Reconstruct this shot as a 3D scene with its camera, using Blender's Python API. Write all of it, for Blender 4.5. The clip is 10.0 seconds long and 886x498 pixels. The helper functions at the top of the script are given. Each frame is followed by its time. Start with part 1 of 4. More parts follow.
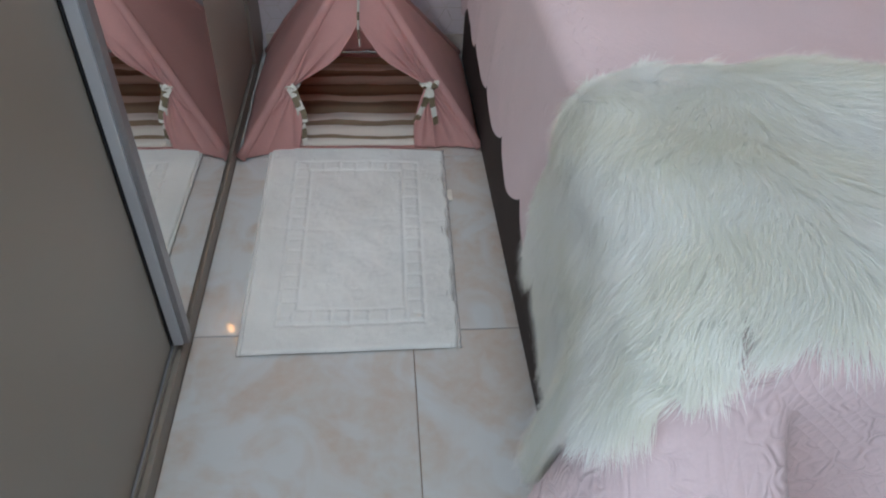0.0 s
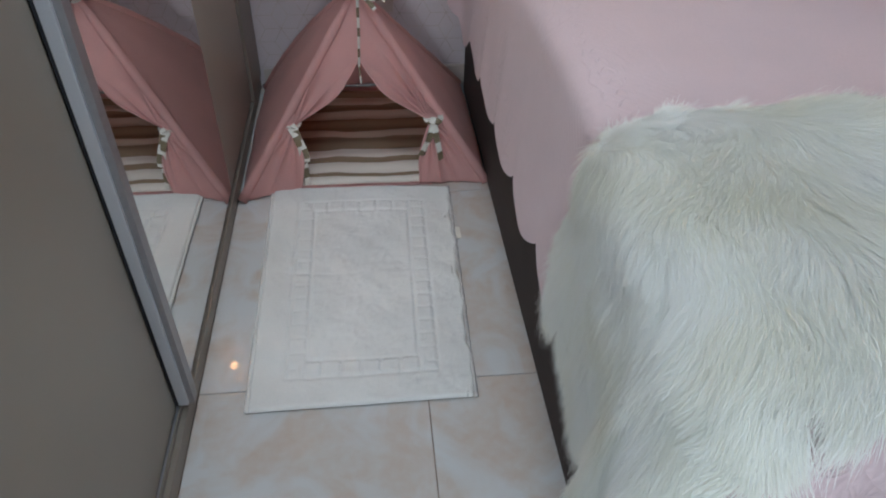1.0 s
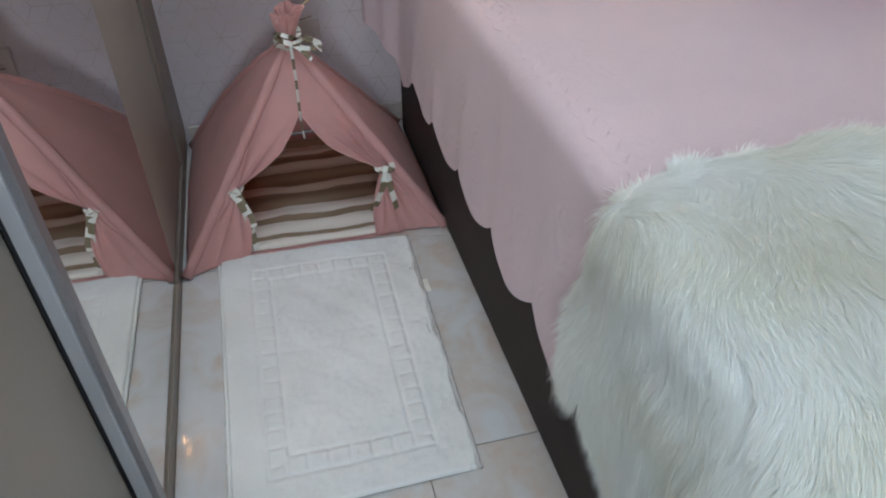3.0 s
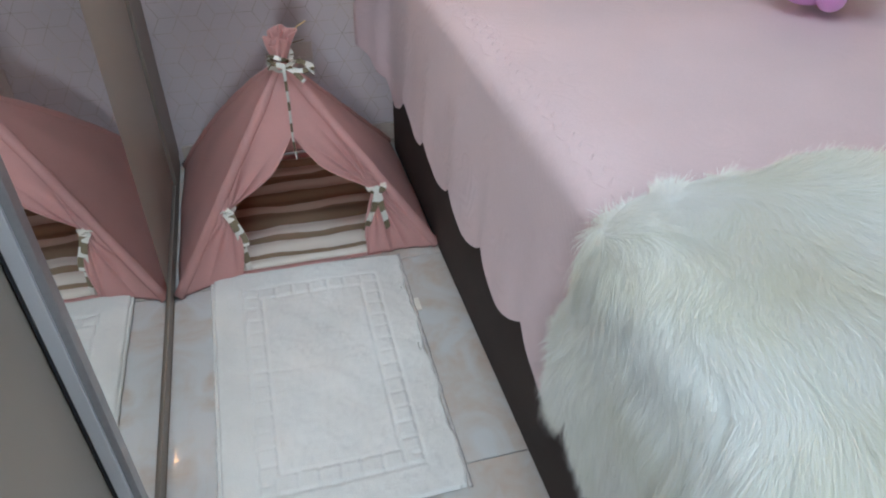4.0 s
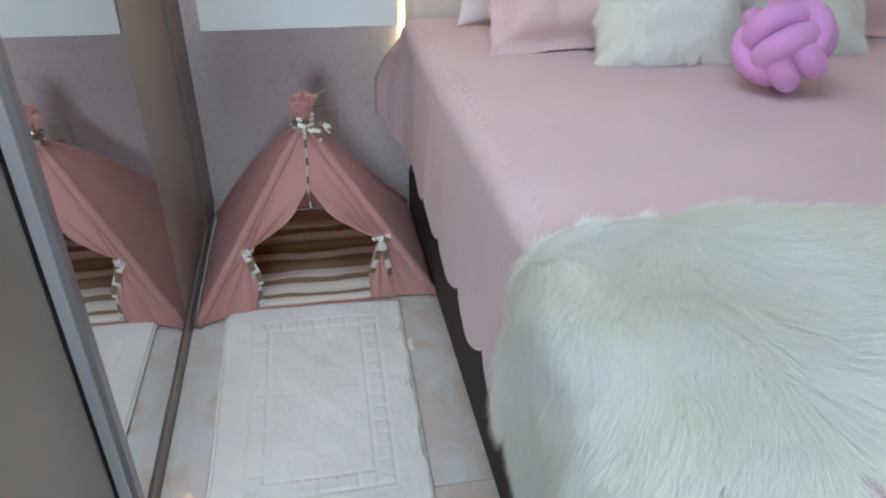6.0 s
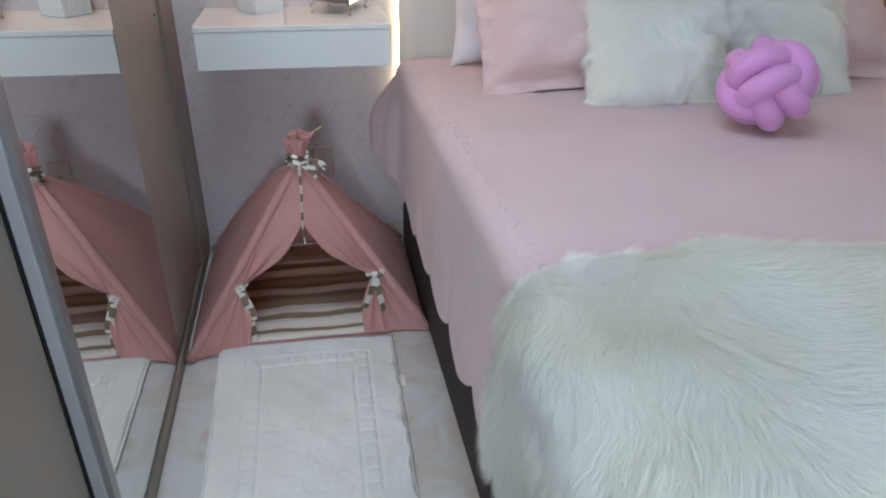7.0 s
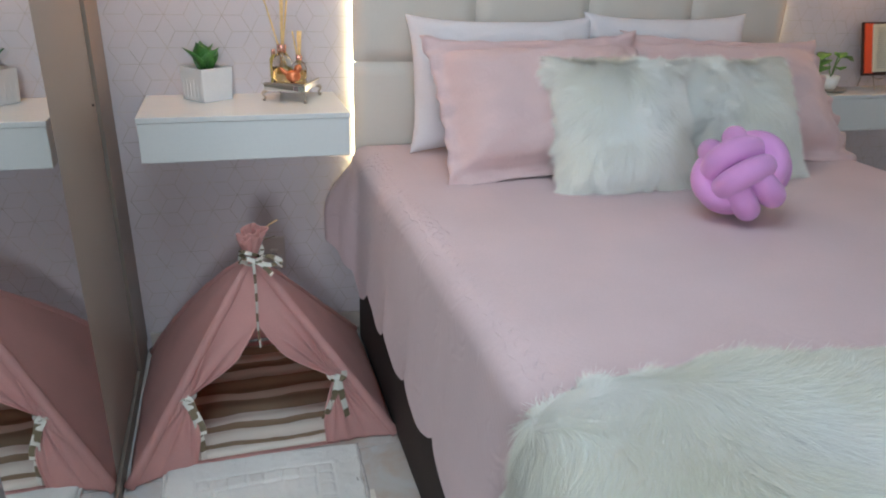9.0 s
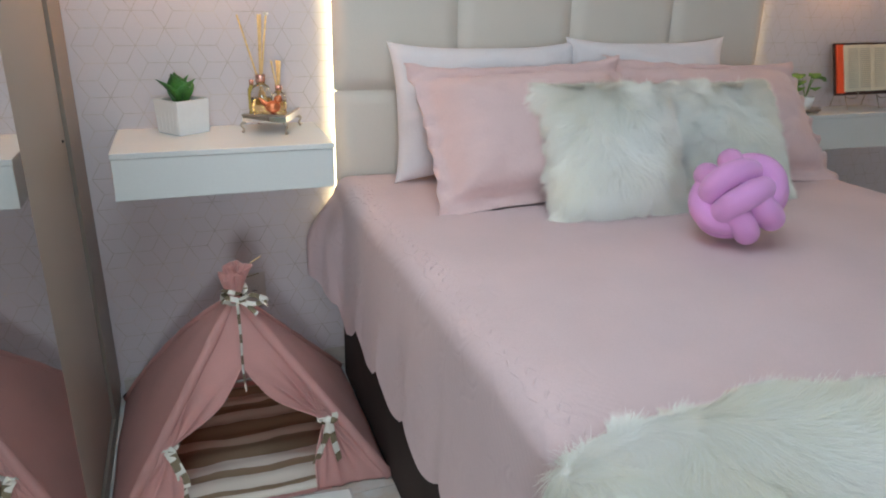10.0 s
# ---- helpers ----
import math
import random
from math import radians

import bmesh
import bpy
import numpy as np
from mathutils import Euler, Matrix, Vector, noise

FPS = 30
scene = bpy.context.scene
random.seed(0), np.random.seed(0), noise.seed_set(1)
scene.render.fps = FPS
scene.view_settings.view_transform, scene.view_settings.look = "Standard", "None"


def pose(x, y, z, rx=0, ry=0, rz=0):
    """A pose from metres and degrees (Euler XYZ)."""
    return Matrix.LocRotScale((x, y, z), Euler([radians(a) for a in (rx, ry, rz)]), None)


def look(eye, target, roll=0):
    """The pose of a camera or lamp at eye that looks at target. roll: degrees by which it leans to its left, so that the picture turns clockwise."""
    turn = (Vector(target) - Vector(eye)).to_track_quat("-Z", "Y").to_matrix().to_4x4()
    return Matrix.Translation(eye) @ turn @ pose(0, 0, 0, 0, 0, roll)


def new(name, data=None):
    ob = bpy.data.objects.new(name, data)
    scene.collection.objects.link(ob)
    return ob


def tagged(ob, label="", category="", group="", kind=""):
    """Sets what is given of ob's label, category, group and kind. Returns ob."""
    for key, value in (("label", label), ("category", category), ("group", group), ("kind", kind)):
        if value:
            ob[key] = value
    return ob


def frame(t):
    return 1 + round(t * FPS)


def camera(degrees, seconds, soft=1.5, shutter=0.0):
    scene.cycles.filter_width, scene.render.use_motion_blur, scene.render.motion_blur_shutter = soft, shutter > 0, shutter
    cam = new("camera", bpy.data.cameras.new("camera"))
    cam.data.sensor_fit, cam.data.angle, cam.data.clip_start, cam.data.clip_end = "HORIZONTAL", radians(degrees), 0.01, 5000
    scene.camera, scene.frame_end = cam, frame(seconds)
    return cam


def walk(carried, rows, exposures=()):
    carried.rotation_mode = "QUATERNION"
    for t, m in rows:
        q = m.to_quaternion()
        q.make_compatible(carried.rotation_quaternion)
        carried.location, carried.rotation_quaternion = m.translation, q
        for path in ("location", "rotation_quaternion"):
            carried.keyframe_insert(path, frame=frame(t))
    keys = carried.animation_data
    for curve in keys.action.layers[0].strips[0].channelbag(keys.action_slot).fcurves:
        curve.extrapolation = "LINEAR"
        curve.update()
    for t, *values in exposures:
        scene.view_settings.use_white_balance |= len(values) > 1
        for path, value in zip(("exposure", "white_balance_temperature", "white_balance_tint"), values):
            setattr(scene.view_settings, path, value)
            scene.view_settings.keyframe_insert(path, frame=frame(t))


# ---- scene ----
cam = camera(64.9, 10.0, 2.0)
PATH = [
    (0, (0.796, -2.411, 1.172), (0.973, -0.929, -0.159), 3.4),
    (0.5, (0.786, -2.383, 1.176), (0.959, -0.882, -0.134), 2.6),
    (1, (0.774, -2.33, 1.181), (0.957, -0.816, -0.113), 1.7),
    (1.5, (0.755, -2.276, 1.179), (1.011, -0.759, -0.099), 1.3),
    (2, (0.713, -2.22, 1.185), (1.049, -0.722, -0.097), 0.9),
    (2.5, (0.684, -2.173, 1.187), (1.065, -0.679, -0.087), 0.2),
    (4, (0.688, -2.186, 1.205), (1.118, -0.659, -0.014), 0.6),
    (4.5, (0.709, -2.222, 1.217), (1.083, -0.662, 0.023), 0.4),
    (5, (0.751, -2.285, 1.223), (1.082, -0.669, 0.091), 0.8),
    (6.5, (0.788, -2.414, 1.235), (1.118, -0.709, 0.244), 0.7),
    (7, (0.795, -2.412, 1.241), (1.136, -0.683, 0.296), 0.9),
    (7.5, (0.78, -2.392, 1.251), (1.143, -0.643, 0.351), 1.3),
    (8, (0.763, -2.352, 1.254), (1.189, -0.592, 0.407), 1.6),
    (8.5, (0.742, -2.309, 1.259), (1.237, -0.548, 0.451), 1.8),
    (9, (0.722, -2.255, 1.26), (1.274, -0.492, 0.493), 1.9),
    (9.5, (0.699, -2.212, 1.259), (1.301, -0.45, 0.529), 1.6),
    (10, (0.676, -2.172, 1.253), (1.328, -0.415, 0.555), 1.3),
]
walk(cam, [(t, look(eye, target, roll)) for t, eye, target, roll in PATH],
     exposures=[(0.0, -0.49, 5720, 5), (1.0, -0.51, 5720, 5), (2.0, -0.52, 5650, 4), (2.7, -0.40, 5620, 3), (4.5, -0.12, 5600, 3),
                (5.5, -0.16, 5580, 4), (7.5, -0.36, 5520, 4), (8.5, -0.37, 5530, 3), (10.0, -0.33, 5750, 1)])

# ---- world and light ----
world = bpy.data.worlds.new("world")
scene.world = world
world.use_nodes = True
_wn = world.node_tree.nodes
_sky = _wn.new("ShaderNodeTexSky")
_sky.sky_type = "NISHITA"
_sky.sun_disc = False
_sky.sun_elevation = radians(35)
_sky.sun_rotation = radians(150)
world.node_tree.links.new(_sky.outputs[0], _wn["Background"].inputs[0])
_wn["Background"].inputs[1].default_value = 0.08

ROOM_X0, ROOM_X1, ROOM_Y0, ROOM_Z = -0.25, 3.75, -4.3, 2.55


def area_lamp(name, eye, target, sx, sy, watts, colour):
    d = bpy.data.lights.new(name, "AREA")
    d.shape, d.size, d.size_y, d.energy, d.color = "RECTANGLE", sx, sy, watts, colour
    ob = new(name, d)
    ob.matrix_world = look(eye, target)
    return ob


BACK_W = 8.4
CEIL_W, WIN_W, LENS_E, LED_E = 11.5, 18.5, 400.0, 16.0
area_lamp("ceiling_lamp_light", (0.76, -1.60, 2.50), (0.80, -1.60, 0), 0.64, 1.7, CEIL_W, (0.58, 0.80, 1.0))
area_lamp("window_light", (-0.22, -3.15, 1.15), (2.0, -2.3, 0.8), 1.3, 1.7, WIN_W, (0.74, 0.88, 1.0))
# unseen source, added where the tent's shadow on the wall points back to
back_light = area_lamp("assumed_back_light", (0.265, -4.27, 1.19), (0.95, 0, 0.60), 0.58, 0.76, BACK_W, (0.93, 0.92, 0.94))
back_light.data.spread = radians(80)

# ---- materials ----


def mat(name, colour, rough=0.6, metal=0.0, var=0.12, scale=6.0, bump=0.0, bscale=120.0, sheen=0.0, tint=None, fine=0.5, spec=0.5, coat=0.0, thin=0.0):
    """Principled surface with variation at two scales and a fine relief."""
    m = bpy.data.materials.new(name)
    m.use_nodes = True
    n, l = m.node_tree.nodes, m.node_tree.links
    b = n["Principled BSDF"]
    tc = n.new("ShaderNodeTexCoord")
    big = n.new("ShaderNodeTexNoise")
    big.inputs["Scale"].default_value, big.inputs["Detail"].default_value = scale, 4
    l.new(tc.outputs["Object"], big.inputs["Vector"])
    small = n.new("ShaderNodeTexNoise")
    small.inputs["Scale"].default_value, small.inputs["Detail"].default_value = bscale, 3
    l.new(tc.outputs["Object"], small.inputs["Vector"])
    mix = n.new("ShaderNodeMix")
    mix.data_type = "RGBA"
    c = np.array(colour)
    dark = c * (1 - var) if tint is None else np.array(tint)
    mix.inputs["A"].default_value = (*dark, 1)
    mix.inputs["B"].default_value = (*np.minimum(c * (1 + var * 0.5), 1), 1)
    add = n.new("ShaderNodeMath")
    add.operation = "MULTIPLY_ADD"
    l.new(small.outputs[0], add.inputs[0])
    add.inputs[1].default_value = fine
    l.new(big.outputs[0], add.inputs[2])
    rng = n.new("ShaderNodeMapRange")
    rng.inputs["From Min"].default_value, rng.inputs["From Max"].default_value = 0.3 + fine * 0.5, 0.7 + fine * 0.5
    l.new(add.outputs[0], rng.inputs["Value"])
    l.new(rng.outputs[0], mix.inputs["Factor"])
    l.new(mix.outputs["Result"], b.inputs["Base Color"])
    b.inputs["Roughness"].default_value, b.inputs["Metallic"].default_value = rough, metal
    b.inputs["Specular IOR Level"].default_value = spec
    b.inputs["Coat Weight"].default_value = coat
    if sheen:
        b.inputs["Sheen Weight"].default_value = sheen
        b.inputs["Sheen Roughness"].default_value = 0.6
    if bump:
        bp = n.new("ShaderNodeBump")
        bp.inputs["Strength"].default_value, bp.inputs["Distance"].default_value = 1.0, bump
        l.new(small.outputs[0], bp.inputs["Height"])
        l.new(bp.outputs[0], b.inputs["Normal"])
    if thin:
        tr = n.new("ShaderNodeBsdfTranslucent")
        l.new(mix.outputs["Result"], tr.inputs[0])
        ms = n.new("ShaderNodeMixShader")
        ms.inputs[0].default_value = thin
        l.new(b.outputs[0], ms.inputs[1])
        l.new(tr.outputs[0], ms.inputs[2])
        l.new(ms.outputs[0], n["Material Output"].inputs[0])
    return m


def emit(name, colour, strength):
    m = bpy.data.materials.new(name)
    m.use_nodes = True
    n, l = m.node_tree.nodes, m.node_tree.links
    e = n.new("ShaderNodeEmission")
    e.inputs[0].default_value, e.inputs[1].default_value = (*colour, 1), strength
    l.new(e.outputs[0], n["Material Output"].inputs[0])
    return m


def glass(name, colour=(1, 1, 1), rough=0.02):
    m = bpy.data.materials.new(name)
    m.use_nodes = True
    b = m.node_tree.nodes["Principled BSDF"]
    b.inputs["Base Color"].default_value = (*colour, 1)
    b.inputs["Transmission Weight"].default_value = 1
    b.inputs["Roughness"].default_value, b.inputs["IOR"].default_value = rough, 1.4
    return m


def quilt_material(name, colour, size=26.0, depth=0.004):
    """Matelasse cotton: scrolls and small diamonds pressed into the cloth."""
    m = mat(name, colour, 0.85, 0, 0.07, 3.0, 0, 300, sheen=0.15, spec=0.25)
    n, l = m.node_tree.nodes, m.node_tree.links
    tc = n.new("ShaderNodeTexCoord")
    nz = n.new("ShaderNodeTexNoise")
    nz.inputs["Scale"].default_value, nz.inputs["Detail"].default_value = 9, 2
    l.new(tc.outputs["Object"], nz.inputs["Vector"])
    warp = n.new("ShaderNodeTexNoise")
    warp.inputs["Scale"].default_value, warp.inputs["Detail"].default_value = size, 1.0
    l.new(tc.outputs["Object"], warp.inputs["Vector"])
    wv = n.new("ShaderNodeVectorMath")
    wv.operation = "MULTIPLY_ADD"
    l.new(warp.outputs["Color"], wv.inputs[0])
    wv.inputs[1].default_value = (0.06, 0.06, 0.06)
    l.new(tc.outputs["Object"], wv.inputs[2])
    cell = n.new("ShaderNodeTexVoronoi")
    cell.inputs["Scale"].default_value = size
    l.new(wv.outputs[0], cell.inputs["Vector"])
    ph = n.new("ShaderNodeMath")
    ph.operation = "MULTIPLY"
    l.new(cell.outputs["Distance"], ph.inputs[0])
    ph.inputs[1].default_value = 22
    w = n.new("ShaderNodeMath")
    w.operation = "SINE"
    l.new(ph.outputs[0], w.inputs[0])
    sep = n.new("ShaderNodeSeparateXYZ")
    l.new(tc.outputs["Object"], sep.inputs[0])
    run = n.new("ShaderNodeMath")
    run.operation = "SUBTRACT"
    l.new(sep.outputs[1], run.inputs[0])
    l.new(sep.outputs[2], run.inputs[1])
    waves = []
    for op in ("ADD", "SUBTRACT"):
        d = n.new("ShaderNodeMath")
        d.operation = op
        l.new(sep.outputs[0], d.inputs[0])
        l.new(run.outputs[0], d.inputs[1])
        m1 = n.new("ShaderNodeMath")
        m1.operation = "MULTIPLY"
        l.new(d.outputs[0], m1.inputs[0])
        m1.inputs[1].default_value = 170
        sn = n.new("ShaderNodeMath")
        sn.operation = "SINE"
        l.new(m1.outputs[0], sn.inputs[0])
        ab = n.new("ShaderNodeMath")
        ab.operation = "ABSOLUTE"
        l.new(sn.outputs[0], ab.inputs[0])
        waves.append(ab)
    vm = n.new("ShaderNodeMath")
    vm.operation = "MINIMUM"
    l.new(waves[0].outputs[0], vm.inputs[0])
    l.new(waves[1].outputs[0], vm.inputs[1])
    sel = n.new("ShaderNodeMapRange")
    sel.inputs["From Min"].default_value, sel.inputs["From Max"].default_value = 0.44, 0.52
    l.new(nz.outputs[0], sel.inputs["Value"])
    mx = n.new("ShaderNodeMix")
    l.new(sel.outputs[0], mx.inputs["Factor"])
    l.new(vm.outputs[0], mx.inputs["A"])
    l.new(w.outputs[0], mx.inputs["B"])
    bp = n.new("ShaderNodeBump")
    bp.inputs["Strength"].default_value, bp.inputs["Distance"].default_value = 1.0, depth
    l.new(mx.outputs["Result"], bp.inputs["Height"])
    l.new(bp.outputs[0], n["Principled BSDF"].inputs["Normal"])
    return m


def fur_material(name, root, tip, thin):
    """Long pile: thin fibres that let some light through, each of a slightly different tone."""
    m = bpy.data.materials.new(name)
    m.use_nodes = True
    n, l = m.node_tree.nodes, m.node_tree.links
    b = n["Principled BSDF"]
    geo = n.new("ShaderNodeNewGeometry")
    tc = n.new("ShaderNodeTexCoord")
    nz = n.new("ShaderNodeTexNoise")
    nz.inputs["Scale"].default_value, nz.inputs["Detail"].default_value = 5, 2
    l.new(tc.outputs["Object"], nz.inputs["Vector"])
    add = n.new("ShaderNodeMath")
    add.operation = "MULTIPLY_ADD"
    l.new(geo.outputs["Random Per Island"], add.inputs[0])
    add.inputs[1].default_value = 0.32
    l.new(nz.outputs[0], add.inputs[2])
    rng = n.new("ShaderNodeMapRange")
    rng.inputs["From Min"].default_value, rng.inputs["From Max"].default_value = 0.46, 0.80
    l.new(add.outputs[0], rng.inputs["Value"])
    mix = n.new("ShaderNodeMix")
    mix.data_type = "RGBA"
    mix.inputs["A"].default_value, mix.inputs["B"].default_value = (*root, 1), (*tip, 1)
    l.new(rng.outputs[0], mix.inputs["Factor"])
    l.new(mix.outputs["Result"], b.inputs["Base Color"])
    b.inputs["Roughness"].default_value = 0.42
    b.inputs["Specular IOR Level"].default_value = 0.35
    tr = n.new("ShaderNodeBsdfTranslucent")
    l.new(mix.outputs["Result"], tr.inputs[0])
    ms = n.new("ShaderNodeMixShader")
    ms.inputs[0].default_value = thin
    l.new(b.outputs[0], ms.inputs[1])
    l.new(tr.outputs[0], ms.inputs[2])
    l.new(ms.outputs[0], n["Material Output"].inputs[0])
    return m


def tile_material():
    m = mat("polished_porcelain", (0.55, 0.54, 0.515), 0.032, 0, 0.1, 4.5, 0, 40, tint=(0.54, 0.445, 0.375), spec=0.5)
    n, l = m.node_tree.nodes, m.node_tree.links
    b = n["Principled BSDF"]
    src = b.inputs["Base Color"].links[0].from_socket
    geo, info = n.new("ShaderNodeNewGeometry"), n.new("ShaderNodeObjectInfo")
    off = n.new("ShaderNodeVectorMath")
    off.operation = "MULTIPLY_ADD"
    comb = n.new("ShaderNodeCombineXYZ")
    l.new(info.outputs["Random"], comb.inputs[0])
    l.new(info.outputs["Random"], comb.inputs[2])
    l.new(comb.outputs[0], off.inputs[0])
    off.inputs[1].default_value = (17, 17, 17)
    l.new(geo.outputs["Position"], off.inputs[2])
    cl = n.new("ShaderNodeTexNoise")
    cl.inputs["Scale"].default_value, cl.inputs["Detail"].default_value, cl.inputs["Distortion"].default_value = 5.5, 6, 1.2
    l.new(off.outputs[0], cl.inputs["Vector"])
    r = n.new("ShaderNodeMapRange")
    r.inputs["From Min"].default_value, r.inputs["From Max"].default_value = 0.44, 0.60
    l.new(cl.outputs[0], r.inputs["Value"])
    mx = n.new("ShaderNodeMix")
    mx.data_type = "RGBA"
    mx.inputs["B"].default_value = (0.60, 0.605, 0.60, 1)
    l.new(src, mx.inputs["A"])
    l.new(r.outputs[0], mx.inputs["Factor"])
    l.new(mx.outputs["Result"], b.inputs["Base Color"])
    return m


def stripe_material():
    """Woven mat: broad brown and cream bands across, their edges a little wavy."""
    m = mat("striped_weave", (0.6, 0.5, 0.4), 0.9, bump=0.0015, bscale=260)
    n, l = m.node_tree.nodes, m.node_tree.links
    b = n["Principled BSDF"]
    geo = n.new("ShaderNodeNewGeometry")
    nz = n.new("ShaderNodeTexNoise")
    nz.inputs["Scale"].default_value = 7
    l.new(geo.outputs["Position"], nz.inputs["Vector"])
    sep = n.new("ShaderNodeSeparateXYZ")
    l.new(geo.outputs["Position"], sep.inputs[0])
    a = n.new("ShaderNodeMath")
    a.operation = "MULTIPLY_ADD"
    l.new(nz.outputs[0], a.inputs[0])
    a.inputs[1].default_value = 0.035
    l.new(sep.outputs[1], a.inputs[2])
    r = n.new("ShaderNodeMapRange")
    r.inputs["From Min"].default_value, r.inputs["From Max"].default_value = -0.6475, 0.0175
    l.new(a.outputs[0], r.inputs["Value"])
    ramp = n.new("ShaderNodeValToRGB")
    ramp.color_ramp.interpolation = "CONSTANT"
    cream, brown, tan, olive = (0.74, 0.67, 0.58, 1), (0.29, 0.19, 0.105, 1), (0.62, 0.50, 0.38, 1), (0.30, 0.215, 0.135, 1)
    # from the front edge to the back of the mat
    stops = [(-0.665, cream), (-0.617, olive), (-0.596, cream), (-0.538, olive), (-0.508, cream), (-0.464, olive), (-0.394, tan), (-0.357, brown),
             (-0.282, tan), (-0.231, brown), (-0.182, tan), (-0.132, brown), (-0.089, tan)]
    e = ramp.color_ramp.elements
    e[0].position, e[0].color = 0.0, cream
    e[1].position, e[1].color = 0.999, tan
    for y, c in stops[1:]:
        s = e.new((y + 0.665) / 0.665)
        s.color = c
    l.new(r.outputs[0], ramp.inputs[0])
    l.new(ramp.outputs[0], b.inputs["Base Color"])
    return m


M_WALLPAPER = mat("wallpaper", (0.67, 0.615, 0.635), 0.75, var=0.05, scale=2.0, bump=0.0004, bscale=220)
M_GOLD_LINE = mat("wallpaper_print", (0.60, 0.53, 0.49), 0.5, 0.1, var=0.3, scale=9)
M_WALL = mat("wall_paint", (0.78, 0.76, 0.73), 0.8, var=0.05, scale=1.5, bump=0.0005, bscale=180)
M_CEIL = mat("ceiling_paint", (0.82, 0.82, 0.80), 0.85, var=0.04, scale=1.5)
M_SKIRT = mat("skirting_tile", (0.62, 0.56, 0.50), 0.3, var=0.1, scale=5)
M_TILE = tile_material()
M_GROUT = mat("grout", (0.30, 0.24, 0.19), 0.9, var=0.2, scale=20, bump=0.0006)
M_BEIGE = mat("beige_laminate", (0.31, 0.277, 0.23), 0.38, var=0.05, scale=1.8, bump=0.0001, bscale=500)
M_STILE = mat("taupe_laminate", (0.25, 0.215, 0.18), 0.45, var=0.06, scale=2.5)
M_ALU = mat("brushed_aluminium", (0.72, 0.74, 0.79), 0.38, 0.55, var=0.08, scale=3, bump=0.0001, bscale=600)
M_TRACK = mat("grey_anodised", (0.36, 0.35, 0.36), 0.4, 0.6, var=0.1, scale=3)
M_DARK = mat("black_seal_and_gap", (0.02, 0.02, 0.025), 0.6)
M_MIRROR = mat("mirror_silver", (0.86, 0.87, 0.86), 0.012, 1.0, var=0.01, scale=1)
M_SUEDE = mat("brown_suede", (0.035, 0.022, 0.017), 0.85, var=0.25, scale=5, bump=0.0006, bscale=300)
M_PINKQ = quilt_material("pink_matelasse", (0.652, 0.505, 0.512), 12.0, 0.00010)
M_PINKSKIRT = quilt_material("pink_matelasse_border", (0.652, 0.505, 0.512), 13.0, 0.0004)
M_PINKFOOT = quilt_material("pink_matelasse_foot", (0.652, 0.505, 0.512), 24.0, 0.0009)
M_PINKSHAM = quilt_material("pink_sham", (0.70, 0.51, 0.495), 14, 0.00025)
M_WHITEC = mat("white_cotton", (0.76, 0.72, 0.74), 0.85, var=0.04, scale=5, bump=0.0008, bscale=160, sheen=0.1)
M_FURBASE = mat("fur_backing", (0.92, 0.91, 0.86), 0.9, var=0.15, scale=8)
M_FUR = fur_material("white_fur", (0.91, 0.90, 0.81), (0.98, 0.98, 0.957), 0.42)
M_FURSOFT = fur_material("ivory_fur", (0.96, 0.94, 0.845), (0.985, 0.98, 0.945), 0.20)
M_RUG = mat("cotton_pile", (0.84, 0.83, 0.79), 0.95, var=0.10, scale=5, bump=0.0022, bscale=420, sheen=0.2)
M_FRINGE = mat("rug_binding", (0.55, 0.52, 0.50), 0.9, var=0.2, scale=40, bump=0.001)
M_TENT = mat("dusty_pink_canvas", (0.82, 0.49, 0.45), 0.85, var=0.10, scale=4, thin=0.46, bump=0.0006, bscale=420, sheen=0.1)
M_MAT = stripe_material()
M_RIB_W = mat("cream_ribbon", (0.80, 0.76, 0.68), 0.6, var=0.08, scale=30, bump=0.0003, bscale=500)
M_RIB_O = mat("olive_ribbon", (0.22, 0.17, 0.10), 0.6, var=0.12, scale=30, bump=0.0003, bscale=500)
M_HEAD = mat("cream_leatherette", (0.66, 0.60, 0.53), 0.5, var=0.05, scale=3, bump=0.0005, bscale=260)
M_LACQ = mat("white_lacquer", (0.70, 0.71, 0.69), 0.22, var=0.03, scale=2)
M_POT = mat("white_ceramic", (0.82, 0.81, 0.80), 0.4, var=0.04, scale=8)
M_SOIL = mat("soil", (0.05, 0.035, 0.02), 0.95, var=0.4, scale=60, bump=0.004, bscale=150)
M_LEAF = mat("green_leaf", (0.10, 0.26, 0.05), 0.4, var=0.3, scale=25, tint=(0.03, 0.10, 0.02))
M_LEAF2 = mat("light_green_leaf", (0.16, 0.30, 0.05), 0.45, var=0.3, scale=25, tint=(0.09, 0.18, 0.03))
M_REED = mat("reed_stick", (0.80, 0.58, 0.26), 0.6, var=0.2, scale=30)
M_ROSEGOLD = mat("rose_gold", (0.75, 0.42, 0.33), 0.25, 0.9, var=0.1, scale=20)
M_SILVER = mat("antique_silver", (0.45, 0.40, 0.34), 0.35, 0.9, var=0.25, scale=40)
M_GLASS = glass("clear_glass", (0.98, 0.95, 0.90))
M_OIL = glass("amber_oil", (1.0, 0.80, 0.38), 0.05)
M_AMBER = mat("copper_glaze", (0.75, 0.24, 0.10), 0.12, 0.6, var=0.25, scale=40)
M_YELLOW = glass("yellow_glass", (0.95, 0.84, 0.22), 0.1)
